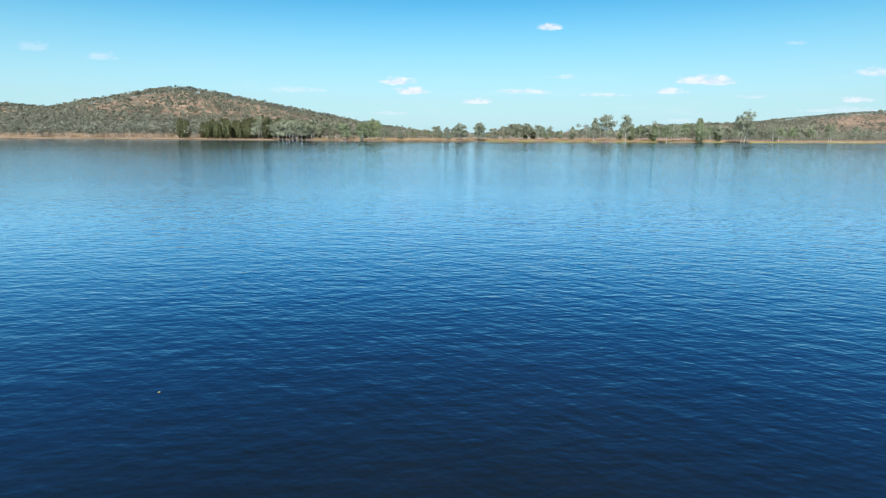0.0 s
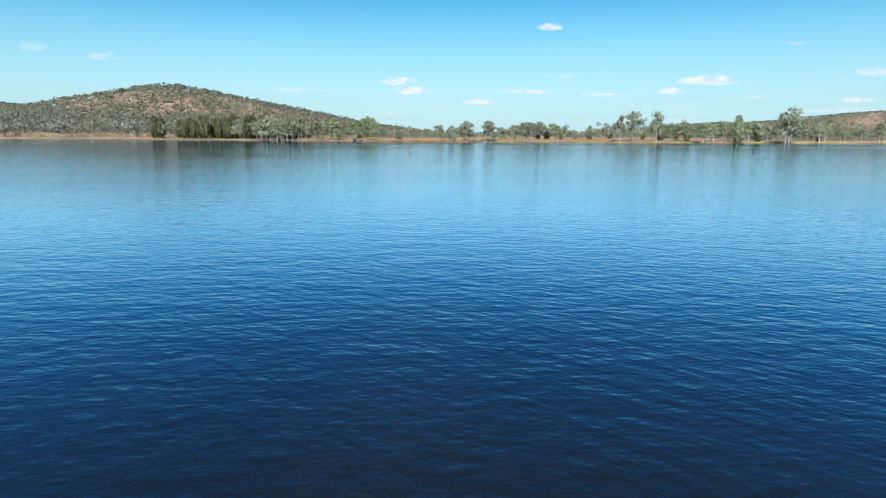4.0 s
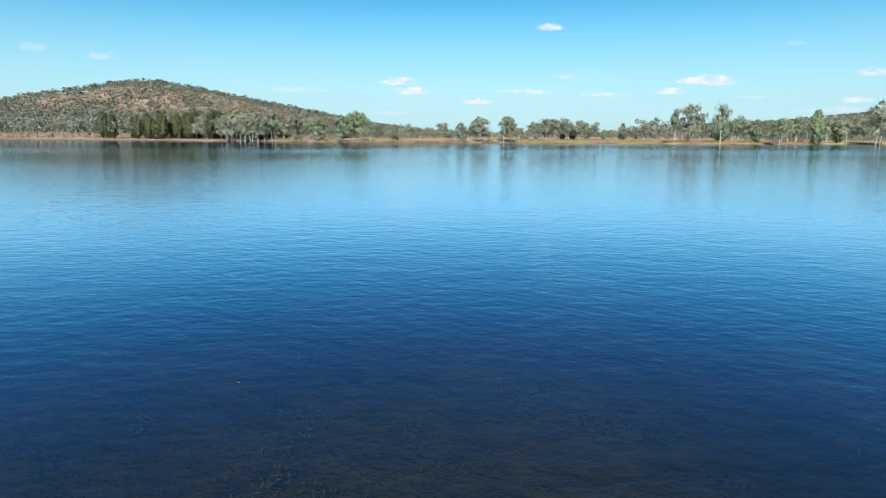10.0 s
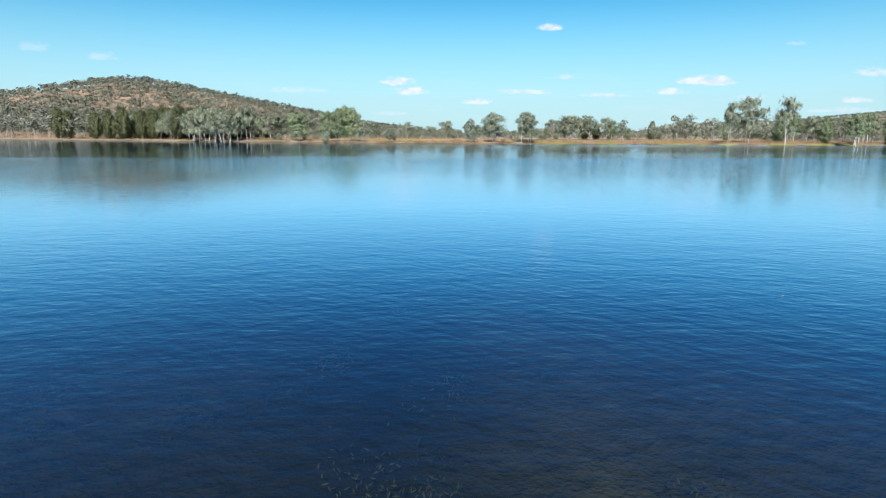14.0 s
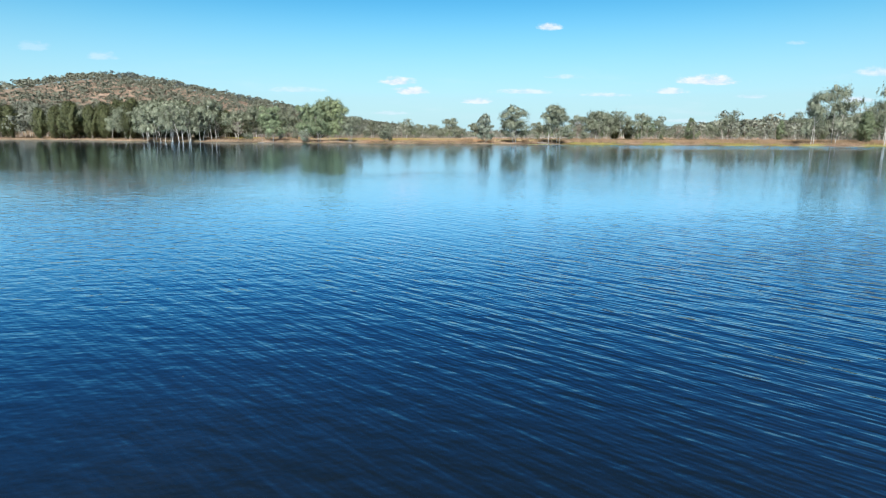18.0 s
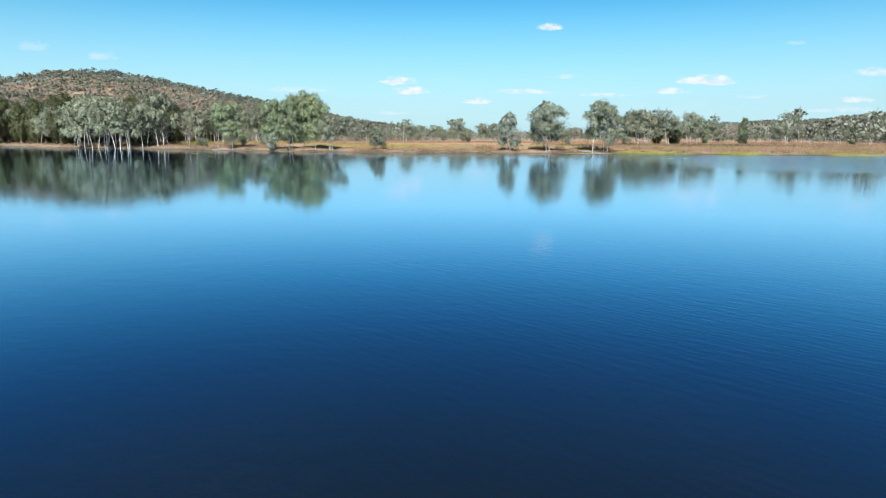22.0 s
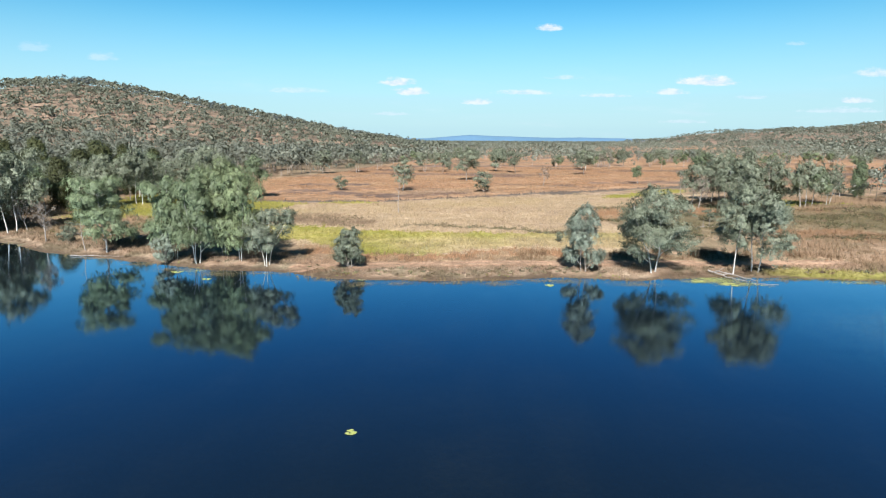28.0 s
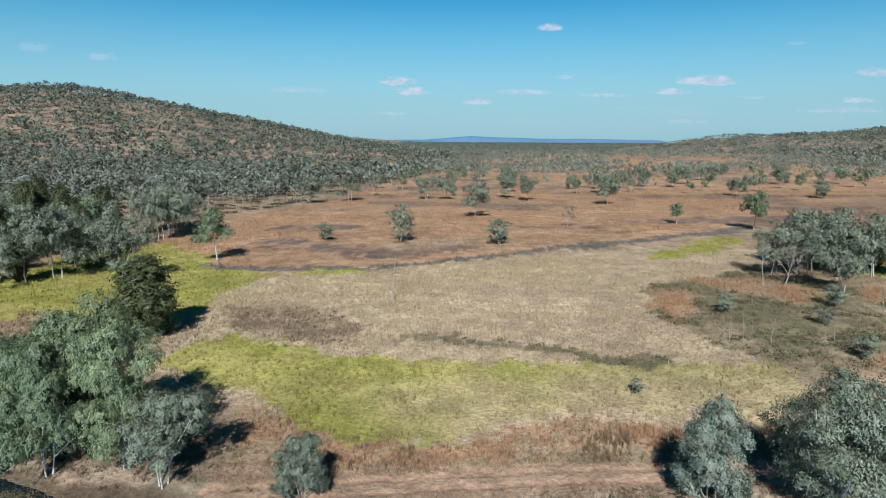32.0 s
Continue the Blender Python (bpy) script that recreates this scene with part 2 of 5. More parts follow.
# blue air haze of the distance, put into the ranges' base colour
HAZY = plain_material("haze_tinted_ranges", (0.085, 0.16, 0.24), (0.075, 0.145, 0.21), 0.004)

# ---- mesh helpers ----
rng = np.random.default_rng(7)


def vnoise(x, y, size, seed=0):
    """Smooth value noise in 0..1 on a lattice of that size."""
    x, y = np.asarray(x, float) / size, np.asarray(y, float) / size
    xi, yi = np.floor(x).astype(np.int64), np.floor(y).astype(np.int64)
    fx, fy = x - xi, y - yi
    fx, fy = fx * fx * (3 - 2 * fx), fy * fy * (3 - 2 * fy)

    def lat(i, j):
        h = np.sin(i * 127.1 + j * 311.7 + seed * 74.7) * 43758.5453
        return h - np.floor(h)

    a, b = lat(xi, yi) * (1 - fx) + lat(xi + 1, yi) * fx, lat(xi, yi + 1) * (1 - fx) + lat(xi + 1, yi + 1) * fx
    return a * (1 - fy) + b * fy


def mesh_np(name, verts, faces, material, tint=None, smooth=False, normals=None):
    """faces: an array of rows of 3 or 4 indices. tint: a colour a vertex. normals: one a vertex, for foliage that shades as a mass."""
    verts, faces = np.asarray(verts, np.float32), np.asarray(faces, np.int32)
    me = bpy.data.meshes.new(name)
    me.vertices.add(len(verts))
    me.vertices.foreach_set("co", verts.ravel())
    k = faces.shape[1]
    me.loops.add(faces.size)
    me.loops.foreach_set("vertex_index", faces.ravel())
    me.polygons.add(len(faces))
    me.polygons.foreach_set("loop_start", np.arange(0, faces.size, k, dtype=np.int32))
    if tint is not None:
        at = me.color_attributes.new("tint", "FLOAT_COLOR", "POINT")
        at.data.foreach_set("color", np.c_[tint, np.ones(len(tint))].astype(np.float32).ravel())
    me.materials.append(material)
    me.polygons.foreach_set("use_smooth", np.full(len(faces), smooth or normals is not None))
    me.update(calc_edges=True)
    if normals is not None:
        me.normals_split_custom_set_from_vertices(normals.astype(np.float32))
    return me


def child(name, me, parent, label=""):
    ob = new(name, me)
    ob.parent = parent
    return tagged(ob, label)


def smooth_step(a, b, x):
    t = np.clip((np.asarray(x, float) - a) / (b - a), 0, 1)
    return t * t * (3 - 2 * t)


def inside(poly, x, y):
    """Which points lie in the polygon."""
    hit = np.zeros(np.shape(x), bool)
    for (x0, y0), (x1, y1) in zip(poly, poly[1:] + poly[:1]):
        cross = ((y0 > y) != (y1 > y)) & (x < (x1 - x0) * (y - y0) / (y1 - y0 + 1e-9) + x0)
        hit ^= cross
    return hit


# ---- the lie of the land ----
SHORE_X = [-900, -400, -250, -130, -90, -66, -52, -41, -31, -23, -10, 0, 20, 45, 56, 80, 112, 130, 200, 300, 500, 900]
SHORE_Y = [430, 505, 495, 441, 413, 405, 396, 390.5, 386, 382.8, 380, 378.2, 378, 377, 375.5, 369, 361, 357, 388, 385, 400, 380]
RIDGE_X = [-1600, -1000, -660, -620, -570, -518, -480, -436, -378, -302, -213, -121, -47, 0, 60, 300]
RIDGE_H = [30, 42, 47, 42, 36, 37, 48, 62, 72, 62, 42, 25, 13, 6, 2, 1]
RISE_X = [250, 400, 510, 600, 700, 785, 860, 945, 1059, 1400, 2200]
RISE_H = [0, 4, 14, 27, 31, 33, 40, 50, 60, 60, 45]


def shore(x):
    x = np.asarray(x, float)
    w = 2.2 * (vnoise(x, 0 * x, 9.0, 3) - 0.5) + 1.0 * (vnoise(x, 0 * x, 2.6, 4) - 0.5)
    y = sum(np.interp(x + d, SHORE_X, SHORE_Y) for d in (-5, -2.5, 0, 2.5, 5)) / 5
    return y + w


def land(x, y):
    """The ground's height over the lake's level."""
    x, y = np.asarray(x, float), np.asarray(y, float)
    s = np.minimum(y - shore(x), 1e9)
    s = np.maximum(s, np.maximum(-320 - y, np.abs(x) - 850))
    bed = -np.clip(-s, 0, None) * 0.09
    z = np.where(s < 0, np.maximum(bed, -1.5) - 0.02, 0.55 * smooth_step(0, 4.0, s) + 0.55 * smooth_step(3, 30, s))
    z = z + np.where(s > 0.2, 0.14 * (vnoise(x, y, 0.8, 10) - 0.5) * smooth_step(0.2, 1, s) * smooth_step(12, 8, s), 0)
    z = z + np.where(s > 0.5, 0.22 * (vnoise(x, y, 3.1, 9) - 0.5) * smooth_step(0.5, 3, s), 0)
    foot = np.interp(x, [-400, -200, -60, 100], [560, 600, 740, 900])
    up = smooth_step(0, 1, (y - foot) / (1000 - foot + 1e-6)) * 0.62 + 0.38 * np.clip((y - foot) / (1000 - foot), 0, 1)
    z = z + np.interp(x, RIDGE_X, RIDGE_H) * up * np.clip(1 - (y - 1150) / 1500, 0.3, 1) * (s > 0)
    z = z + np.interp(x, RISE_X, RISE_H) * smooth_step(720, 1320, y) * (1 - smooth_step(1450, 2100, y)) * (s > 0)
    z = z + 5.0 * (vnoise(x, y, 70, 7) - 0.5) * smooth_step(1000, 1300, y) * (x > 420) * (y < 2000)
    z = z + 6.0 * (vnoise(x, y, 60, 5) - 0.4) * smooth_step(650, 950, y) * (np.interp(x, RIDGE_X, RIDGE_H) > 8)
    z = z + 2.0 * smooth_step(1200, 3200, y)
    ruts = np.exp(-((y - 384.9 - track_bend(x)) / 0.3) ** 2) + np.exp(-((y - 383.3 - track_bend(x)) / 0.3) ** 2)
    return z - 0.1 * ruts * ((x > -16) & (x < 60))


def track_bend(x):
    return 0.012 * (np.asarray(x, float) - 5) * 1.2 + 0.4 * np.sin(np.asarray(x, float) / 9.0) - np.clip(np.asarray(x, float) - 24, 0, 60) * 0.02


BROWN, BURNT = (0.255, 0.180, 0.115), (0.168, 0.112, 0.082)
# ground cover: colour, height of growth, growth per square metre
STRAW, RUST, PLAIN, LIME, SCRUB, REED, BARE = (0.425, 0.312, 0.190), (0.350, 0.205, 0.112), (0.340, 0.196, 0.106), (0.280, 0.254, 0.056), (0.26, 0.195, 0.115), (0.16, 0.125, 0.095), (0.325, 0.212, 0.132)
ZONES = [
    (PLAIN, [(-70, 455), (-45, 462), (-25, 457), (-3, 460), (9, 465), (30, 478), (58, 489), (101, 512), (300, 480), (420, 850), (470, 1100), (420, 1330), (190, 1330), (80, 1000), (30, 838), (-10, 702), (-37, 577), (-56, 540)]),
    (STRAW, [(-46, 424), (-34, 442), (-28, 450), (-9, 452), (11, 463), (36, 473), (60, 480), (84, 474), (80, 462), (70, 453), (56, 449), (46, 440), (37, 432), (38, 412), (44, 396), (22, 390), (-6, 391), (-28, 404)]),
    (LIME, [(-63, 432), (-40, 420), (-34, 426), (-33, 442), (-24, 450), (-37, 461), (-50, 480), (-62, 470), (-70, 452)]),
    (LIME, [(-29, 407), (-28, 415), (-24, 419), (-16, 415), (-6, 411), (6, 406), (13, 400), (9, 394.5), (4, 391.5), (-6, 391), (-12, 395), (-16, 400)]),
    (LIME, [(2, 408), (12, 407), (31, 407), (42, 406), (40, 401), (28, 401.5), (10, 401), (2, 398)]),
    (LIME, [(4, 404), (42, 403), (40, 396.5), (28, 396), (18, 397.5), (12, 395), (7, 393), (4, 398)]),
    (BROWN, [(-29, 431), (-19, 431), (-7, 422), (-6, 416), (-16, 417), (-26, 422)]),
    (RUST, [(-14, 392), (-5, 387), (4, 388), (13, 388.5), (22, 388), (26, 391), (21, 394), (15, 395.5), (11, 393), (0, 390.5), (-8, 392), (-12, 396), (-17.5, 397), (-15.5, 391)]),
    (LIME, [(-26, 458), (-12, 456), (-8, 452), (-24, 451)]),
    (REED, [(-42, 464), (-25, 459.5), (-14, 460), (-3, 461), (9, 466), (30, 478.5), (58, 489), (102, 514), (103, 510), (58, 485), (30, 474), (9, 462), (-3, 457), (-25, 455), (-40, 460)]),
    (RUST, [(-40, 471), (-24, 462), (-10, 458.5), (2, 463), (22, 474), (53, 488), (83, 504), (101, 513), (101, 522), (83, 514), (53, 497), (22, 482), (0, 471), (-10, 467), (-24, 471), (-40, 481)]),
    (BURNT, [(-42, 484), (-22, 478), (-3, 467), (3, 471), (-6, 479), (-20, 488), (-38, 496)]),
    (BURNT, [(63, 515), (101, 521), (130, 516), (142, 542), (104, 536), (66, 526)]),
    (BURNT, [(-42, 507), (-16, 510), (-12, 521), (-38, 518)]),
    (BURNT, [(150, 560), (230, 575), (235, 598), (160, 585)]),
    (SCRUB, [(36, 430), (46, 444), (63, 453), (75, 440), (110, 446), (110, 395), (56, 402), (44, 404), (37, 412)]),
    (RUST, [(51, 443), (53, 449), (64, 447), (70, 438), (66, 432), (58, 436)]),
    (RUST, [(38, 425), (36, 431), (43, 438), (48, 436), (42, 425)]),
    (RUST, [(75, 432), (82, 444), (90, 442), (78, 430)]),
    (SCRUB, [(-1, 416.5), (9, 417), (20, 413.5), (26, 410), (33, 411), (32, 407), (25, 406), (19, 410), (9, 413.5), (-1, 413)]),
    (LIME, [(50, 467), (62, 479), (84, 494), (82, 481), (60, 466)]),
    (LIME, [(84, 460), (98, 459), (110, 452), (90, 446), (84, 452)]),
    (LIME, [(-70, 430), (-74, 450), (-73, 474), (-58, 488), (-48, 472), (-46, 458), (-56, 446), (-54, 424), (-62, 419)]),
    (LIME, [(51, 376), (58, 374), (64, 373), (64, 377), (56, 379), (51, 378.5)]),
    (BARE, [(-16, 381), (-5, 382.4), (24, 382.4), (60, 381), (60, 384.5), (24, 386.4), (-5, 386), (-14, 388)]),
]


def zone_of(x, y):
    """The number of the ground cover's zone, with ragged borders; -1 for none."""
    x, y = np.asarray(x, float), np.asarray(y, float)
    wx = x + 5 * (vnoise(x, y, 8, 21) - 0.5) + 2.4 * (vnoise(x, y, 2.3, 22) - 0.5) + 2.6 * (vnoise(x, y, 0.7, 87) - 0.5)
    wy = y + 4 * (vnoise(x, y, 9, 23) - 0.5) + 2.4 * (vnoise(x, y, 2.1, 24) - 0.5) + 2.6 * (vnoise(x, y, 0.6, 88) - 0.5)
    got = np.full(x.shape, -1)
    for k, (tone, poly) in enumerate(ZONES):
        tight = tone is BARE
        got[inside(poly, x if tight else wx, y + 0.5 * (vnoise(x, y, 3, 26) - 0.5) if tight else wy)] = k
    return got


def cover(x, y):
    """The colour of the ground cover."""
    x, y = np.asarray(x, float), np.asarray(y, float)
    n = vnoise(x, y, 22, 25)[..., None]
    mott = smooth_step(0.35, 0.7, 0.5 * vnoise(x, y, 6, 51) + 0.5 * vnoise(x, y, 1.6, 52))[..., None]
    c = np.array((0.335, 0.225, 0.138)) * (1 - 0.45 * mott) + np.array((0.150, 0.132, 0.068)) * 0.45 * mott
    z = zone_of(x, y)
    for k, (tone, _) in enumerate(ZONES):
        c = np.where((z == k)[..., None], np.array(tone), c)
    lime = np.isin(z, [k for k, (tone, _) in enumerate(ZONES) if tone is LIME])[..., None]
    fade = smooth_step(0.35, 0.75, 0.6 * vnoise(x, y, 6, 31) + 0.4 * vnoise(x, y, 1.7, 32))[..., None]
    c = np.where(lime, c * (1 - 0.38 * fade) + np.array((0.40, 0.30, 0.12)) * 0.38 * fade, c)
    field = np.isin(z, (3, 4, 5))[..., None]
    pale = (0.72 * smooth_step(-14, 18, x - 14 * smooth_step(400, 406, y) + 16 * (vnoise(x, y, 7, 81) - 0.5) + 6 * (vnoise(x, y, 2, 82) - 0.5)) * (0.55 + 0.6 * smooth_step(408, 398, y)))[..., None]
    c = np.where(field, c * (1 - pale) + np.array((0.40, 0.295, 0.165)) * pale, c)
    straw = (z == 1)[..., None]
    warm = smooth_step(0.45, 0.8, 0.7 * vnoise(x, y, 14, 33) + 0.3 * vnoise(x, y, 3, 34))[..., None]
    c = np.where(straw, c * (1 - 0.45 * warm) + np.array((0.40, 0.30, 0.145)) * 0.45 * warm, c)
    pink = smooth_step(0.5, 0.8, 0.6 * vnoise(x * 0.6, y, 10, 46) + 0.4 * vnoise(x, y, 2.2, 47))[..., None]
    c = np.where(straw, c * (1 - 0.35 * pink) + np.array((0.37, 0.255, 0.175)) * 0.35 * pink, c)
    scrub = np.isin(z, [k for k, (tone, _) in enumerate(ZONES) if tone is SCRUB])[..., None]
    olive = smooth_step(0.4, 0.65, 0.6 * vnoise(x * 0.7, y, 7, 38) + 0.4 * vnoise(x, y, 2, 39))[..., None]
    c = np.where(scrub, c * (1 - 0.75 * olive) + np.array((0.155, 0.130, 0.066)) * 0.75 * olive, c)
    red_strip = np.isin(z, [k for k, (tone, _) in enumerate(ZONES) if tone is RUST])[..., None]
    dry = smooth_step(0.4, 0.65, 0.5 * vnoise(x, y, 3.5, 53) + 0.5 * vnoise(x, y, 1.1, 54))[..., None]
    dry = dry * (0.62 + 0.3 * smooth_step(-4, 8, x) * (y < 400) - 0.35 * (y > 456))[..., None]
    c = np.where(red_strip, c * (1 - dry) + np.array((0.37, 0.265, 0.160)) * dry, c)
    char = np.isin(z, [k for k, (tone, _) in enumerate(ZONES) if tone is BURNT])[..., None]
    ash = smooth_step(0.4, 0.65, 0.5 * vnoise(x * 0.5, y, 5, 91) + 0.5 * vnoise(x * 0.7, y, 1.3, 92))[..., None]
    c = np.where(char, c * (1 - 0.75 * ash) + np.array(PLAIN) * 0.75 * ash, c)
    tan = smooth_step(0.4, 0.62, 0.5 * vnoise(x * 0.7, y, 3.2, 89) + 0.5 * vnoise(x, y, 1.0, 90))[..., None]
    c = np.where((z == 6)[..., None], c * (1 - 0.7 * tan) + np.array((0.38, 0.275, 0.170)) * 0.7 * tan, c)
    rusty = smooth_step(0.6, 0.75, vnoise(x * 0.6, y, 9, 44))[..., None] * (x > 34)[..., None]
    c = np.where(scrub, c * (1 - 0.7 * rusty) + np.array((0.30, 0.165, 0.09)) * 0.7 * rusty, c)
    plain = (z == 0)[..., None]
    burnt = smooth_step(0.50, 0.70, 0.65 * vnoise(x * 0.4, y, 16, 35) + 0.35 * vnoise(x * 0.6, y, 4, 36))[..., None]
    pale = smooth_step(0.45, 0.75, 0.6 * vnoise(x * 0.5, y, 9, 37) + 0.4 * vnoise(x * 0.6, y, 2.5, 48))[..., None]
    c = np.where(plain, c * (1 - 0.75 * burnt) + np.array((0.15, 0.105, 0.085)) * 0.75 * burnt, c)
    c = np.where(plain, c * (1 - 0.5 * pale) + np.array((0.41, 0.270, 0.152)) * 0.5 * pale, c)
    # woodland floor: leaf litter and the trees' shade painted as one dark tint
    litter = (smooth_step(520, 760, y) * 0.85)[..., None] * ~plain
    c = c * (1 - litter) + (np.array((0.135, 0.112, 0.068)) * (0.7 + 0.6 * n)) * litter
    far = (smooth_step(1250, 1700, y) * 0.8)[..., None]
    c = c * (1 - far) + np.array((0.070, 0.078, 0.052)) * far
    s = y - shore(x)
    bank = smooth_step(9, 3, s + 4 * (vnoise(x, y, 5, 27) - 0.5))[..., None] * (z != len(ZONES) - 1)[..., None]
    edge = smooth_step(2.3, 1.0, s + 1.4 * (vnoise(x, y, 2.2, 55) - 0.5))[..., None]
    blot = smooth_step(0.35, 0.7, 0.5 * vnoise(x, y, 2.4, 56) + 0.5 * vnoise(x, y, 0.9, 57))[..., None]
    soil = np.array((0.290, 0.196, 0.128)) * (1 - blot) + np.array((0.340, 0.252, 0.170)) * blot
    weedy = (smooth_step(0.5, 0.66, 0.5 * vnoise(x * 0.6, y, 3.0, 58) + 0.5 * vnoise(x, y, 1.0, 59)) * smooth_step(0.8, 1.6, s) * smooth_step(4.6, 3.2, s))[..., None]
    soil = soil * (1 - 0.75 * weedy) + np.array((0.15, 0.125, 0.075)) * 0.75 * weedy
    c = c * (1 - 0.85 * bank) + soil * 0.85 * bank
    c = c * (1 - 0.8 * edge) + np.array((0.085, 0.058, 0.036)) * 0.8 * edge
    green = (smooth_step(42, 50, x) * smooth_step(0.5, 1.1, s) * smooth_step(4.5, 2.8, s) * smooth_step(0.35, 0.5, vnoise(x, y, 6, 85)))[..., None]
    c = c * (1 - 0.75 * green) + np.array(LIME) * 0.75 * green
    worn = (np.exp(-((y - 384.9 - track_bend(x)) / 0.34) ** 4) + np.exp(-((y - 383.3 - track_bend(x)) / 0.34) ** 4)) * ((x > -16) & (x < 60))
    c = c * (1 - worn[..., None]) + np.array((0.335, 0.205, 0.128)) * worn[..., None]
    hill = (land(x, y) > 9)[..., None]
    red = smooth_step(0.3, 0.7, vnoise(x, y, 35, 28)[..., None] * 0.5 + vnoise(x, y, 9, 29)[..., None] * 0.5)
    c = np.where(hill, np.array((0.315, 0.215, 0.145)) * red + np.array((0.155, 0.120, 0.082)) * (1 - red), c)
    c = np.where(hill & (x > 150)[..., None], np.array((0.285, 0.195, 0.135)) * red + np.array((0.150, 0.118, 0.080)) * (1 - red), c)
    bed = np.array((0.150, 0.158, 0.094)) * (0.25 + 1.6 * vnoise(x, y, 2.3, 30)[..., None] ** 2)
    return np.where((s < 0)[..., None], bed, c)


def steps(stops):
    """Positions with a spacing that changes from stop to stop: rows of (from, spacing)."""
    got = []
    for (a, d), (b, _) in zip(stops, stops[1:]):
        got += list(np.arange(a, b, d))
    return np.array(got + [stops[-1][0]])


gx = steps([(-4200, 300), (-1500, 60), (-600, 15), (-150, 4), (-60, 0.8), (60, 2.5), (150, 12), (600, 60), (1500, 300), (4200, 1)])
gy = steps([(-700, 60), (-100, 12), (340, 4), (372, 0.45), (381, 0.2), (388, 0.45), (400, 0.8), (470, 2.5), (560, 10), (1400, 50), (2400, 200), (4700, 1)])
GX, GY = np.meshgrid(gx, gy)
GZ = land(GX, GY)
idx = np.arange(GX.size).reshape(GX.shape)
quads = np.stack([idx[:-1, :-1], idx[:-1, 1:], idx[1:, 1:], idx[1:, :-1]], -1).reshape(-1, 4)
ground = new("ground", mesh_np("ground", np.c_[GX.ravel(), GY.ravel(), GZ.ravel()], quads, GROUND, cover(GX.ravel(), GY.ravel()), True))
tagged(ground, "dry red-brown savanna ground sloping into the lake", "ground", kind="structure")

wx, wy = np.linspace(-860, 860, 40), np.linspace(-330, 560, 30)
WX, WY = np.meshgrid(wx, wy)
idx = np.arange(WX.size).reshape(WX.shape)
quads = np.stack([idx[:-1, :-1], idx[:-1, 1:], idx[1:, 1:], idx[1:, :-1]], -1).reshape(-1, 4)
water = new("water", mesh_np("water", np.c_[WX.ravel(), WY.ravel(), 0 * WX.ravel()], quads, WATER))
tagged(water, "calm blue lake water with small ripples", "lake", kind="structure")


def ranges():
    """Far ranges on the skyline, with the blue of the air painted on."""
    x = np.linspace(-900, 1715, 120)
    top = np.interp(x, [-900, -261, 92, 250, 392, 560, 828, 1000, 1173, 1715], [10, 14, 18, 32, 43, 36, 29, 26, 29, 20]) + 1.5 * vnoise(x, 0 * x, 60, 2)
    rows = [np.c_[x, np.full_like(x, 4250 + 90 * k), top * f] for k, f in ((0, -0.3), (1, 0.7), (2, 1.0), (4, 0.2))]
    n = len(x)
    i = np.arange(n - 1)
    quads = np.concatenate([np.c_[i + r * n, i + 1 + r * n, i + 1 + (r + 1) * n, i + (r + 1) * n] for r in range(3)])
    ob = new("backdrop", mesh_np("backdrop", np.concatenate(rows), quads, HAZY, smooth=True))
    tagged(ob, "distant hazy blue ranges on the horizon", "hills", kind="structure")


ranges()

# ---- trees ----


def tube(points, radii, sides=7):
    """A tapered tube along points: vertices and quads."""
    points, radii = np.asarray(points, float), np.asarray(radii, float)
    way = np.gradient(points, axis=0)
    way /= np.linalg.norm(way, axis=1, keepdims=True) + 1e-9
    side = np.cross(way, (0.31, 0.95, 0.02))
    side /= np.linalg.norm(side, axis=1, keepdims=True) + 1e-9
    other = np.cross(way, side)
    a = np.linspace(0, 2 * np.pi, sides, endpoint=False)
    ring = points[:, None] + radii[:, None, None] * (np.cos(a)[None, :, None] * side[:, None] + np.sin(a)[None, :, None] * other[:, None])
    n = len(points)
    k = np.arange(sides)
    quads = np.concatenate([np.c_[r * sides + k, r * sides + (k + 1) % sides, (r + 1) * sides + (k + 1) % sides, (r + 1) * sides + k] for r in range(n - 1)])
    return ring.reshape(-1, 3), quads


def joined(pieces):
    verts, faces, n = [], [], 0
    for v, f in pieces:
        verts.append(v)
        faces.append(f + n)
        n += len(v)
    return np.concatenate(verts), np.concatenate(faces)


def leaves(r, centres, size, droop=0.5, slim=0.4, facing=None):
    """Diamond leaves that hang at the centres, turned outward where facing is given."""
    n = len(centres)
    out = r.normal(size=(n, 3))
    out /= np.linalg.norm(out, axis=1, keepdims=True)
    if facing is not None:
        out = out * 0.75 + facing
        out /= np.linalg.norm(out, axis=1, keepdims=True) + 1e-9
    a = r.normal(size=(n, 3))
    a[:, 2] -= droop * 1.6
    a -= out * (a * out).sum(1, keepdims=True)
    a /= np.linalg.norm(a, axis=1, keepdims=True) + 1e-9
    b = np.cross(a, out)
    s = size * r.uniform(0.6, 1.35, (n, 1))
    v = np.stack([centres - a * s, centres + b * s * slim, centres + a * s, centres - b * s * slim], 1).reshape(-1, 3)
    mass = out if facing is None else unit(0.55 * out + unit(facing))
    return v, np.arange(4 * n).reshape(-1, 4), np.repeat(mass, 4, 0)


def unit(a):
    return a / (np.linalg.norm(a, axis=-1, keepdims=True) + 1e-9)


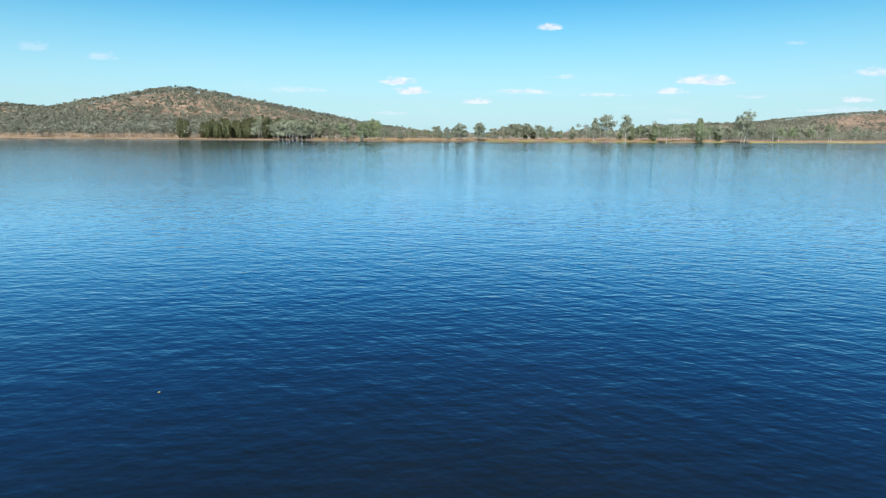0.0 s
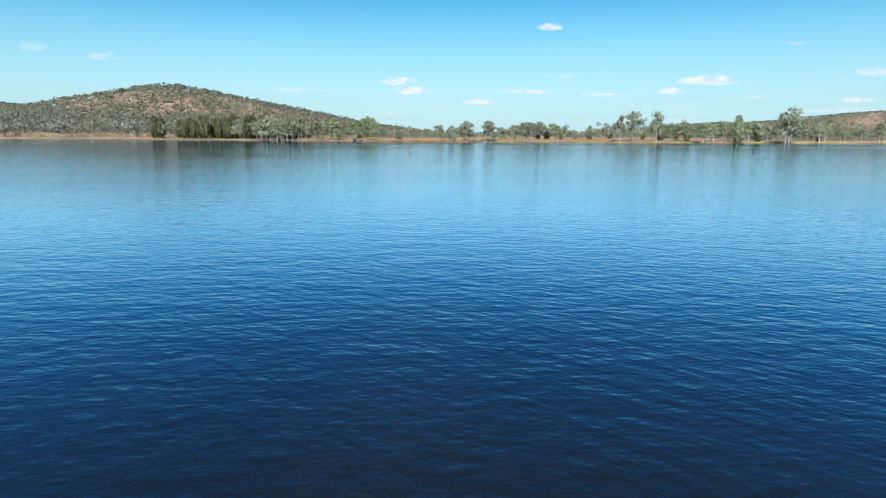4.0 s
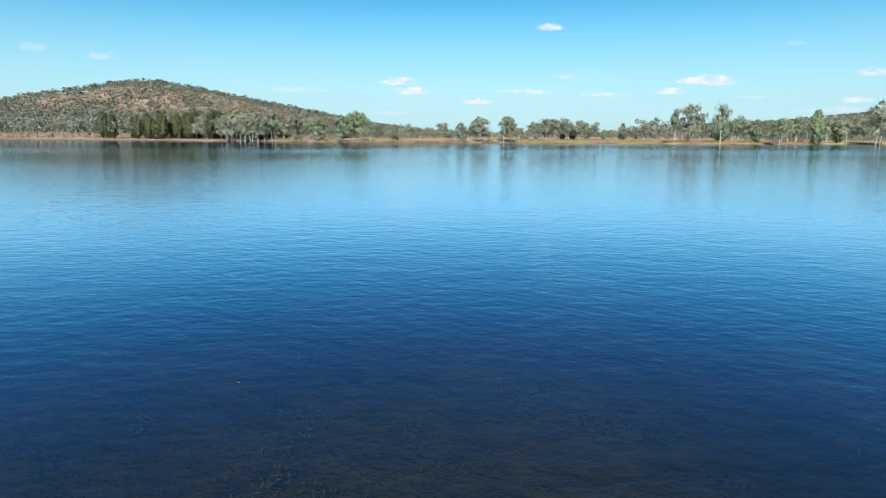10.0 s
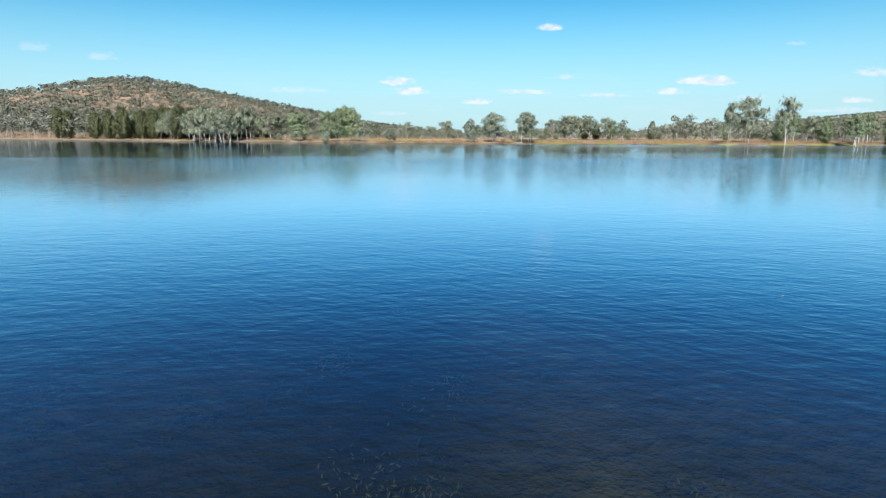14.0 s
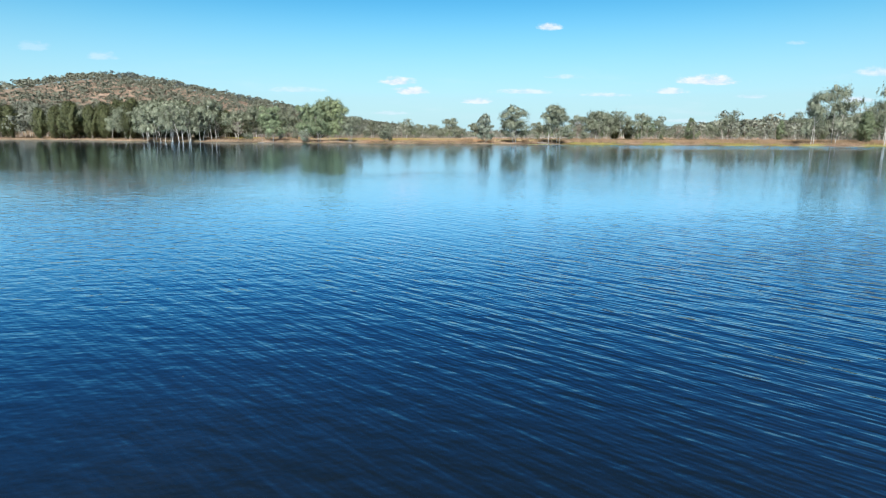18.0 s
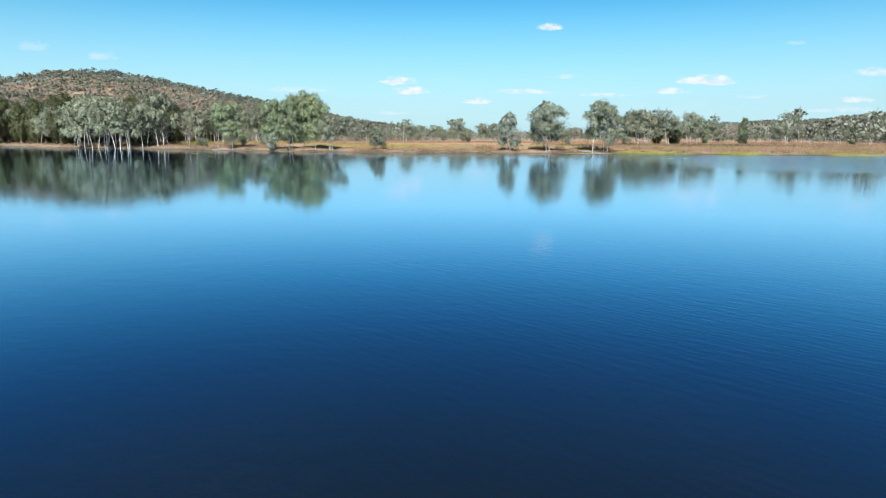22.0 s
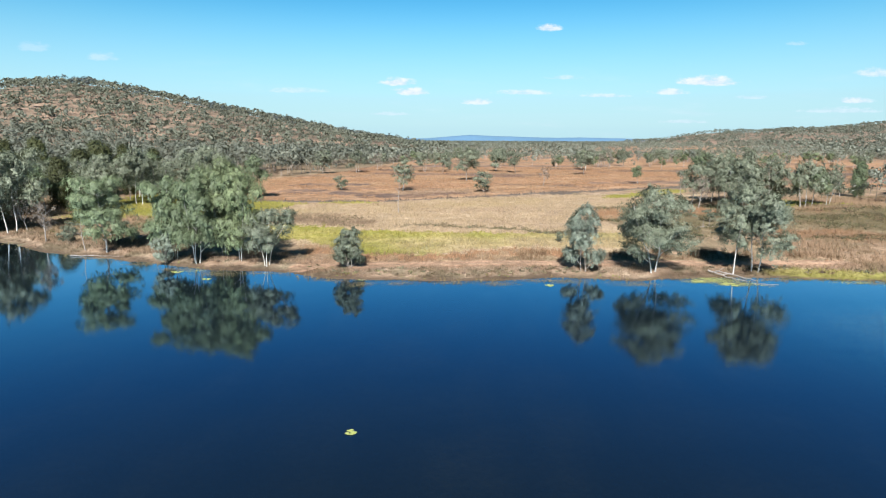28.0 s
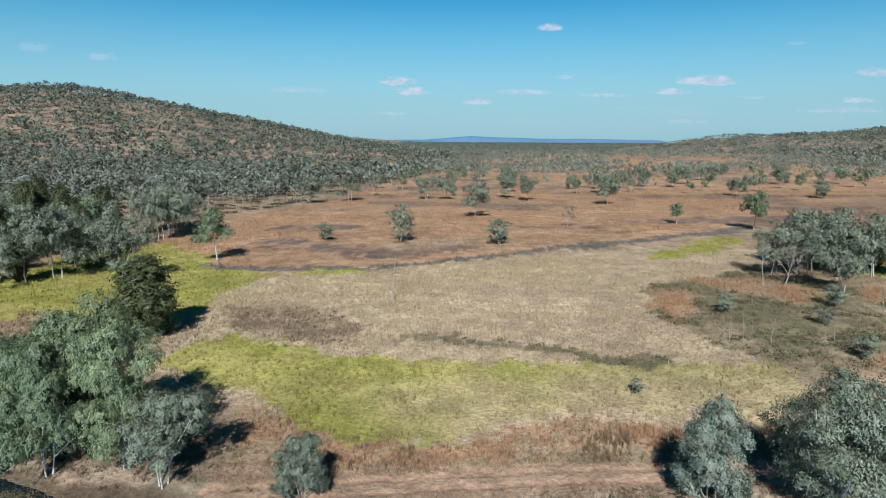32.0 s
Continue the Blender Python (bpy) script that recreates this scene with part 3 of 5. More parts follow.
def spaced(points, n, r):
    """n of the points, each as far as can be from those taken before."""
    got = [int(r.integers(len(points)))]
    near = np.linalg.norm(points - points[got[0]], axis=1)
    while len(got) < min(n, len(points)):
        got.append(int(np.argmax(near * r.uniform(0.85, 1.0, len(points)))))
        near = np.minimum(near, np.linalg.norm(points - points[got[-1]], axis=1))
    return points[got]


def branch(r, start, way, length, n=6, bend=0.25, lift=0.15):
    pts, p, d = [np.array(start, float)], np.array(start, float), np.array(way, float)
    for _ in range(n):
        d = d + r.normal(size=3) * bend + np.array((0, 0, lift))
        d /= np.linalg.norm(d)
        p = p + d * length / n
        pts.append(p)
    return np.array(pts)


def gum(seed, height, wide, stems=1, bare=0.3, clumps=60, per=170, leaf=0.15, thick=0.02, droop=0.5, clump=0.095, sides=7, lean=0.12, spread=0.38, egg=0.0, spray=14):
    """A gum tree of that height and crown width: its stems, each with its limbs, and its leaves as arrays."""
    r = np.random.default_rng(seed)
    wood, tips = [], []
    for s in range(stems):
        a = r.uniform(0, 2 * np.pi) if stems == 1 else 2 * np.pi * s / stems + r.uniform(-0.5, 0.5)
        out = lean * r.uniform(0.3, 1.3) * (0.5 if stems == 1 else 1.4)
        way = np.array((math.cos(a) * out, math.sin(a) * out, 1.0))
        base = np.array((math.cos(a), math.sin(a), 0)) * (0 if stems == 1 else 0.035 * height * r.uniform(0.5, 1.5)) + np.array((0, 0, -0.3))
        top = height * r.uniform(0.78, 0.9) if s else height * 0.9
        trunk = branch(r, base, way / np.linalg.norm(way), top, 12, 0.075 * min(1.0, lean / 0.12 + 0.15), 0.07)
        rad = thick * height * (1 - 0.9 * np.linspace(0, 1, 13) ** 0.8) * (1 if stems == 1 else 0.75)
        rad[0] *= 1.45
        stem, arms = tube(trunk, rad + 0.012, sides), []
        tips.append(trunk[-1])
        limbs = max(5, int(clumps / stems / 3.0))
        for k in range(limbs):
            f = bare + (0.93 - bare) * (k + r.uniform(0, 0.9)) / limbs
            i = min(int(f * 12), 11)
            p = trunk[i] + (trunk[i + 1] - trunk[i]) * (f * 12 - i)
            b = a + 2.4 * k + r.uniform(-0.6, 0.6)
            reach = spread * height * (1.08 - 0.6 * max(f, 0.35)) * r.uniform(0.55, 1.1)
            limb = branch(r, p, (math.cos(b), math.sin(b), 0.7), reach, 6, 0.2, 0.12)
            lr = rad[i] * 0.6 * (1 - 0.85 * np.linspace(0, 1, 7)) + 0.012
            arm = [tube(limb, lr, max(4, sides - 2))]
            tips.append(limb[-1])
            tips.append(limb[4])
            for j in (3, 4, 5):
                c = b + r.choice([-1, 1]) * r.uniform(0.4, 1.2)
                twig = branch(r, limb[j], (math.cos(c), math.sin(c), 0.35), reach * r.uniform(0.3, 0.6), 4, 0.25, 0.05)
                arm.append(tube(twig, lr[j] * 0.5 * np.linspace(1, 0.3, 5) + 0.008, 4))
                tips.append(twig[-1])
            arms.append(joined(arm))
        wood.append((stem, arms))
    tips = spaced(np.array(tips), clumps, r)
    heart = np.median(tips, axis=0) - np.array((0, 0, 0.1 * height))
    cs, face = [], []
    for t in tips:
        n = int(per * r.uniform(0.6, 1.35))
        size = clump * height * r.uniform(0.7, 1.3)
        tuft = max(1, n // spray)
        q = unit(r.normal(size=(tuft, 3)))
        q[:, 2] = np.where(q[:, 2] < -0.35, -q[:, 2] * r.uniform(0.2, 1.0, tuft), q[:, 2])
        q = np.repeat(unit(q), spray, 0)
        n = len(q)
        bump = 1 + 0.25 * np.sin(q @ r.normal(size=3) * 4 + r.uniform(0, 6)) * np.sin(q @ r.normal(size=3) * 5)
        shell = np.repeat(r.uniform(0.25, 1, tuft) ** 0.4, spray)[:, None] * bump[:, None]
        hang = np.where(q[:, 2:3] < 0, 1.1 + 0.6 * min(droop, 0.9), 0.8)
        at = t + q * shell * size * np.concatenate([np.ones((n, 2)), hang], 1) - np.array((0, 0, droop * size * 0.35)) + r.normal(size=(n, 3)) * leaf * np.array((0.95, 0.95, 1.25))
        face.append(q + 0.25 * unit(at - heart) + np.array((0, 0, 0.1)))
        cs.append(at)
    cs, face = np.concatenate(cs), np.concatenate(face)
    ok = cs[:, 2] > 0.05 * height
    cs, face = cs[ok], face[ok]
    mid = np.median(cs[:, :2], axis=0)
    fit = np.array([0.5 * wide / np.percentile(np.abs(cs[:, 0] - mid[0]), 98), 0.5 * wide / np.percentile(np.abs(cs[:, 1] - mid[1]), 98), height / np.percentile(cs[:, 2], 99.7)])
    # widen the crown with height, so that the stems keep their feet
    for a in (cs, *(v for (v, _), arms in wood for v in (v, *(w for w, _ in arms)))):
        t = np.clip(a[:, 2:3] / (0.45 * height), 0, 1)
        a[:, :2] *= 1 + (fit[:2] - 1) * t
        a[:, 2] *= fit[2]
    if egg:  # a close, rounded crown from that share of the height up
        low = egg * height

        def keep_in(p, ease):
            f = np.clip((p[:, 2] - low) / (height - low), 0, 1)
            turn = np.arctan2(p[:, 1], p[:, 0])
            most = 0.5 * wide * np.sqrt(np.clip(1 - (2 * f - 0.75) ** 2 / 1.6, 0.1, 1)) * (1 + 0.2 * np.sin(3 * turn + 9 * f) + 0.14 * np.sin(5 * turn - 14 * f))
            p[:, :2] *= np.minimum(1, most * ease / np.maximum(np.hypot(p[:, 0], p[:, 1]), 1e-6))[:, None]

        keep_in(cs, r.uniform(0.8, 1.05, len(cs)))
        for _, arms in wood:
            for w, _ in arms:
                keep_in(w, 0.85)
    return wood, leaves(r, cs, leaf, droop, 0.36, face)


def sheoak(seed, height, wide=0.42, tufts=46):
    """A dense dark sheoak: fine drooping needles in close tufts round a straight stem."""
    r = np.random.default_rng(seed)
    trunk = branch(r, (0, 0, -0.3), (0, 0, 1), height * 0.95, 10, 0.03, 0.1)
    arms, cs, face = [], [], []
    for k in range(tufts):
        f = 0.08 + 0.9 * k / tufts
        a = 2.4 * k + r.uniform(-0.4, 0.4)
        reach = wide * height * (1 - f) ** 0.6 * min(1.0, 0.45 + 1.6 * f) * r.uniform(0.8, 1.1) + 0.2
        p = trunk[min(int(f * 10), 10)]
        limb = branch(r, p, (math.cos(a), math.sin(a), 0.6), reach, 5, 0.12, 0.12)
        arms.append(tube(limb, np.linspace(0.05, 0.012, 6), 4))
        for q in limb[2:]:
            way = unit(r.normal(size=(56, 3)))
            cs.append(q + way * np.array((0.085, 0.085, 0.10)) * height * r.uniform(0.3, 1.0, (56, 1)))
            face.append(way + unit(cs[-1] - np.array((0, 0, 0.4 * height))))
    return [(tube(trunk, 0.02 * height * np.linspace(1, 0.08, 11), 7), [joined(arms)])], leaves(r, np.concatenate(cs), 0.028 * height, -0.5, 0.22, np.concatenate(face))


def tree_thing(name, label, arrays, bark, leaf, category="tree", group="", near=False):
    """A tree with its trunks, limbs and crown, away from the place until it is copied."""
    wood, crown = arrays
    base = new(name)
    tagged(base, label, category, group)
    for (v, f), arms in wood:
        if near:
            stem = child("trunk", mesh_np(name + "_trunk", v, f, bark, smooth=True), base)
            for av, af in arms:
                child("limb", mesh_np(name + "_limb", av, af, bark, smooth=True), stem)
        else:
            child("trunk", mesh_np(name + "_trunk", *joined([(v, f), *arms]), bark, smooth=True), base)
    if crown is not None:
        child("crown", mesh_np(name + "_crown", crown[0], crown[1], leaf, normals=crown[2]), base)
    return base


def put(ob, x, y, turn=0.0, size=1.0, wide=1.0, label=""):
    z = float(land(np.array([x]), np.array([y]))[0])
    t = copy_thing(ob, pose(x, y, z, 0, 0, turn) @ Matrix.Diagonal((size * wide, size * wide, size, 1)))
    if label:
        tagged(t, label)
    return t


def drop_models(models):
    for ob in models:
        for o in (*ob.children_recursive, ob):
            bpy.data.objects.remove(o)


BANK, CLUMP, FLAT = "gums on the bank", "gum clump at the waterline", "gums on the flat"
M = {
    "a": tree_thing("gum_tree", "tall grey-green gum with white trunk on the lake bank", gum(17, 10.8, 10.6, 2, 0.14, 42, 1200, 0.115, 0.0105, 0.8, 0.115, egg=0.08), PALE_BARK, GUM_LEAF, group=BANK, near=True),
    "b": tree_thing("gum_tree", "open-crowned gum with white trunk on the lake bank", gum(23, 13.4, 9.6, 2, 0.20, 38, 1250, 0.12, 0.0085, 0.8, 0.11), PALE_BARK, GUM_LEAF, group=BANK, near=True),
    "z": tree_thing("gum_tree", "small bushy blue-grey gum on the lake bank", gum(31, 8.5, 5.6, 2, 0.06, 36, 850, 0.10, 0.010, 0.5, 0.12, egg=0.05), GREY_BARK, BLUE_LEAF, group=BANK, near=True),
    "v": tree_thing("gum_tree", "slender straight gum with white trunk and thin crown", gum(27, 12.0, 4.6, 1, 0.28, 24, 520, 0.11, 0.007, 0.7, 0.075, 7, 0.01, 0.22), PALE_BARK, GUM_LEAF, group=BANK, near=True),
    "bush": tree_thing("gum_sapling", "round dense grey-green gum sapling beside the track", gum(41, 5.3, 5.2, 3, 0.05, 80, 560, 0.07, 0.010, 0.3, 0.115, egg=0.05), GREY_BARK, GUM_LEAF, group="saplings", near=True),
    "g1": tree_thing("gum_tree", "dense many-stemmed grey-green gum at the waterline", gum(51, 12.5, 9.0, 3, 0.08, 56, 1250, 0.12, 0.008, 0.9, 0.115), PALE_BARK, GREEN_LEAF, group=CLUMP, near=True),
    "g2": tree_thing("gum_tree", "spreading olive-green gum with pale forked trunk", gum(52, 12.8, 8.6, 2, 0.12, 50, 1250, 0.12, 0.008, 0.9, 0.115), PALE_BARK, OLIVE_LEAF, group=CLUMP, near=True),
    "w": tree_thing("gum_tree", "gum with forked bright white trunk and open crown", gum(61, 12.0, 9.6, 2, 0.30, 34, 330, 0.20, 0.011, 0.6, 0.125, 6, 0.16), PALE_BARK, GUM_LEAF, group=FLAT),
    "g": tree_thing("gum_tree", "grey-green gum with forked pale trunk", gum(57, 12.0, 8.4, 2, 0.20, 28, 250, 0.20, 0.0105, 0.7, 0.13, 6), PALE_BARK, GUM_LEAF, group=FLAT),
    "f": tree_thing("gum_tree", "green gum with slender white trunk on the flat", gum(62, 11.0, 7.0, 1, 0.30, 28, 340, 0.18, 0.013, 0.5, 0.125, 6, 0.04), PALE_BARK, GREEN_LEAF, group=FLAT),
    "h": tree_thing("gum_tree", "grey-green gum with thin grey trunk on the flat", gum(63, 10.5, 8.2, 1, 0.30, 28, 330, 0.18, 0.012, 0.5, 0.125, 6), GREY_BARK, GUM_LEAF, group=FLAT),
    "s": tree_thing("gum_sapling", "small rounded grey-green sapling on the flat", gum(64, 5.5, 5.0, 2, 0.10, 28, 260, 0.12, 0.014, 0.3, 0.12, 6), GREY_BARK, GUM_LEAF, group="saplings"),
    "d": tree_thing("sheoak", "dark olive rounded sheoak among the yellow grass", sheoak(71, 10.5), GREY_BARK, DARK_LEAF, group="sheoaks"),
    "k": tree_thing("gum_tree", "dense green gum with white trunk at the waterline", gum(68, 11.0, 8.0, 1, 0.17, 42, 1000, 0.12, 0.012, 0.8, 0.115), PALE_BARK, GREEN_LEAF, group=BANK, near=True),
    "m": tree_thing("gum_tree", "many-stemmed gum with slender white trunks", gum(67, 12.5, 8.8, 4, 0.28, 36, 230, 0.19, 0.0085, 0.6, 0.12, 5, 0.07), PALE_BARK, GUM_LEAF, group=FLAT),
    "y": tree_thing("gum_tree", "low gum with several pale stems on the lake bank", gum(33, 8.0, 6.4, 3, 0.24, 34, 850, 0.10, 0.009, 0.7, 0.12), PALE_BARK, GUM_LEAF, group=CLUMP, near=True),
    "e": tree_thing("dense_tree", "dense dark green tree on the lake shore", sheoak(72, 10.5, 0.40), GREY_BARK, GREEN_LEAF, group="eastern shore trees"),
    "p": tree_thing("gum_tree", "grey-green gum with pale trunk on the red-brown plain", gum(65, 9.5, 8.0, 2, 0.30, 22, 150, 0.26, 0.011, 0.5, 0.125, 5, 0.15), PALE_BARK, GUM_LEAF, group="scattered gums on the plain"),
    "q": tree_thing("gum_tree", "small olive gum with slender white trunk on the plain", gum(66, 8.0, 5.6, 1, 0.34, 17, 140, 0.24, 0.012, 0.4, 0.13, 5, 0.08), PALE_BARK, OLIVE_LEAF, group="scattered gums on the plain"),
    "dead": tree_thing("dead_tree", "leafless pale dead tree with thin branches", (gum(81, 7.5, 2.6, 1, 0.35, 12, 12, 0.1, 0.011)[0], None), DEAD_WOOD, None, group="dead trees"),
    "bare": tree_thing("dead_tree", "grey twiggy half-dead gum with sparse brown foliage", gum(82, 9, 6.0, 1, 0.25, 40, 40, 0.15, 0.016, 0.4, 0.11, 6), DEAD_WOOD, DRY_LEAF, group="dead trees"),
}
# kind, across, along, turn, size
STAND = [
    ("a", 30.7, 379.6, 20, 1.0), ("v", 40.8, 379.2, 80, 0.95), ("b", 43.9, 380.0, 150, 0.84, 1.1), ("z", 22.0, 380.4, 140, 1.0), ("bush", -7.6, 382.8, 0, 1.0, 0.8),
    ("g1", -28.2, 387.0, 0, 0.96, 0.80), ("g2", -22.6, 387.4, 120, 0.96, 0.78), ("g1", -32.0, 389.2, 200, 0.90, 0.80), ("g2", -25.8, 390.6, 250, 1.04, 0.74), ("y", -18.6, 385.0, 60, 0.95), ("z", -32.6, 387.6, 250, 0.62),
    ("k", -43.8, 394.8, 30, 1.0), ("dead", -47.6, 396.2, 90, 0.85), ("s", -52.5, 401.0, 20, 0.5), ("s", -48.8, 409.6, 120, 0.55), ("s", -43.0, 402.0, 70, 0.4), ("s", -56.0, 408.0, 10, 0.45), ("s", -39.5, 409.0, 10, 0.5), ("w", -67.8, 411.6, 10, 1.16), ("w", -51.0, 447.7, 130, 1.0), ("w", -64.2, 451.1, 200, 1.1),
    ("g", -71.6, 410.4, 40, 1.1), ("m", -74.4, 407.6, 140, 1.04), ("g", -77.6, 408.4, 220, 1.14), ("m", -81.0, 409.4, 300, 1.1), ("g", -84.6, 410.6, 15, 1.15), ("w", -88.4, 413.6, 70, 1.16), ("m", -91.8, 416.6, 200, 0.98), ("bare", -57.0, 402.6, 0, 0.75),
    ("f", -40.4, 466.0, 0, 1.03), ("d", -80.0, 432.0, 0, 1.25), ("d", -86.5, 438.0, 90, 1.4), ("d", -92.0, 430.0, 50, 1.3), ("d", -76.0, 441.0, 200, 1.15), ("d", -97.0, 442.0, 20, 1.5), ("h", -67.1, 447.0, 40, 1.0), ("d", -33.8, 418.0, 0, 1.06, 1.45),
    ("g", -2.6, 487.4, 60, 0.8, 1.15), ("h", 21.0, 533.0, 0, 1.1), ("s", 21.8, 484.2, 0, 1.2), ("bare", 45.9, 512.5, 20, 0.75), ("f", 81.9, 519.4, 10, 0.6), ("s", -21.4, 492.0, 100, 0.85),
    ("f", 98.8, 506.3, 60, 1.04), ("dead", -2.6, 434.3, 0, 1.0), ("dead", 62.8, 442.0, 70, 1.15), ("dead", 41.2, 413.4, 10, 0.5), ("dead", 42.6, 412.8, 130, 0.55), ("dead", 44.0, 413.6, 200, 0.45), ("dead", 46.2, 412.6, 300, 0.5), ("s", 47.5, 426.0, 0, 0.55), ("s", 58.5, 420.0, 90, 0.5), ("s", 66.0, 428.0, 30, 0.7), ("dead", 70.5, 424.0, 50, 0.8), ("s", 23.5, 398.6, 30, 0.3), ("s", 54.0, 407.0, 200, 0.6), ("h", 78.4, 451.5, 0, 1.12), ("w", 72.6, 435.4, 250, 0.95), ("g", 85.5, 455.0, 20, 1.05),
    ("f", 97.6, 447.0, 100, 0.85), ("h", 68.5, 449.0, 190, 0.95), ("g", 77.0, 456.0, 40, 1.0), ("g", 103.0, 449.0, 0, 0.85), ("d", 92.0, 453.0, 0, 0.8), ("g", 80.0, 447.5, 80, 0.98), ("h", 83.5, 450.5, 30, 1.05), ("g", 88.0, 448.0, 200, 1.0), ("d", 86.0, 452.5, 40, 0.75), ("w", 94.0, 445.0, 300, 0.92), ("h", 74.5, 447.5, 120, 0.9), ("bare", 66.5, 441.5, 20, 0.9),
    ("w", 112.2, 364.5, 10, 1.18, 0.62), ("w", 120.5, 367.5, 100, 1.36, 0.76), ("w", 130.6, 361.0, 220, 1.34, 0.62), ("h", 77.0, 570.0, 0, 1.0), ("h", 48.6, 585.0, 50, 1.0), ("w", 41.0, 597.0, 80, 0.9),
    ("h", 14.8, 592.0, 150, 0.9), ("bare", 106.0, 624.0, 0, 1.1), ("h", 127.0, 659.0, 20, 1.0), ("s", 183.0, 596.0, 0, 1.6), ("h", 217.0, 680.0, 60, 1.1), ("h", 160.0, 680.0, 120, 1.0),
    ("w", -25.2, 586.0, 0, 0.9), ("bare", -17.5, 610.0, 0, 1.0), ("h", -39.5, 575.0, 0, 1.0), ("f", -79.9, 481.0, 0, 1.0),
    ("g", 215.0, 380.0, 0, 1.75, 1.15), ("e", 188.0, 383.0, 0, 1.55, 0.85), ("g", 222.0, 386.0, 60, 1.2), ("f", 157.0, 362.0, 0, 1.05), ("g", 164.0, 372.0, 40, 0.95), ("f", 180.0, 386.0, 0, 1.1), ("h", 205.0, 392.0, 100, 1.1),
]
for kind, x, y, turn, size, *wide in STAND:
    put(M[kind], x, y, turn, size, *wide)

WILD = {
    "m": "many-stemmed gum with slender white trunks in woodland", "e": "dense dark green tree in the shore woodland",
    "p": "grey-green gum with pale trunk on the red-brown plain", "q": "small olive gum with slender white trunk on the plain",
    "w": "pale-trunked grey-green gum in open woodland", "g": "grey-green gum with forked pale trunk in woodland", "f": "green slender gum in open woodland", "h": "grey-green gum with thin grey trunk in woodland",
    "bare": "half-dead twiggy grey tree in the woodland", "d": "dark olive sheoak in the woodland", "s": "grey-green sapling at the woodland's edge",
}


def stand_of(n, box, keep, seed, odds, group, sizes=(0.72, 1.08)):
    """Woodland trees, each a thing, kept apart from one another."""
    r = np.random.default_rng(seed)
    kinds, got = list(odds), []
    while len(got) < n:
        x, y = r.uniform(box[0], box[1]), r.uniform(box[2], box[3])
        if keep(x, y) and all((x - a) ** 2 + (y - b) ** 2 > 12 for a, b in got):
            got.append((x, y))
            k = r.choice(kinds, p=[odds[q] for q in kinds])
            tagged(put(M[k], x, y, r.uniform(0, 360), r.uniform(*sizes), r.uniform(0.8, 1.05), WILD[k]), group=group)


def west_edge(y):
    return np.interp(y, [400, 430, 470, 540, 575, 700, 835, 955], [-60, -66, -56, -60, -46, -22, 30, 130])


stand_of(115, (-150, -40, 412, 510), lambda x, y: x < west_edge(y) - 1 and y > float(shore(x)) + 5 and not (-66 < x < -38 and y < 440), 301, {"w": 0.12, "m": 0.14, "g": 0.16, "f": 0.10, "h": 0.20, "bare": 0.12, "d": 0.16}, "western woodland")
stand_of(36, (112, 300, 362, 430), lambda x, y: x > 136 and float(shore(x)) + 4 < y < float(shore(x)) + 24, 302, {"w": 0.14, "g": 0.24, "m": 0.12, "f": 0.2, "h": 0.16, "bare": 0.08, "e": 0.06}, "eastern shore woodland")
stand_of(40, (112, 215, 425, 500), lambda x, y: vnoise(x, y, 16, 93) > 0.4, 307, {"w": 0.16, "g": 0.3, "h": 0.24, "m": 0.14, "bare": 0.1, "e": 0.06}, "eastern grove", (0.6, 1.15))
stand_of(34, (-190, -98, 415, 475), lambda x, y: float(shore(x)) + 6 < y < float(shore(x)) + 45, 303, {"d": 0.85, "h": 0.15}, "western sheoaks", (1.15, 1.6))
stand_of(12, (-132, -84, 465, 520), lambda x, y: True, 306, {"d": 1.0}, "western sheoaks", (1.2, 1.55))
stand_of(95, (-30, 330, 575, 760), lambda x, y: inside(ZONES[0][1], x, y) and vnoise(x, y, 38, 83) > 0.36 and y > 575 + 60 * vnoise(x, y, 25, 84), 305, {"p": 0.45, "q": 0.37, "bare": 0.12, "s": 0.06}, "scattered gums on the plain")
drop_models(M.values())

# ---- woods too far or too many to count ----


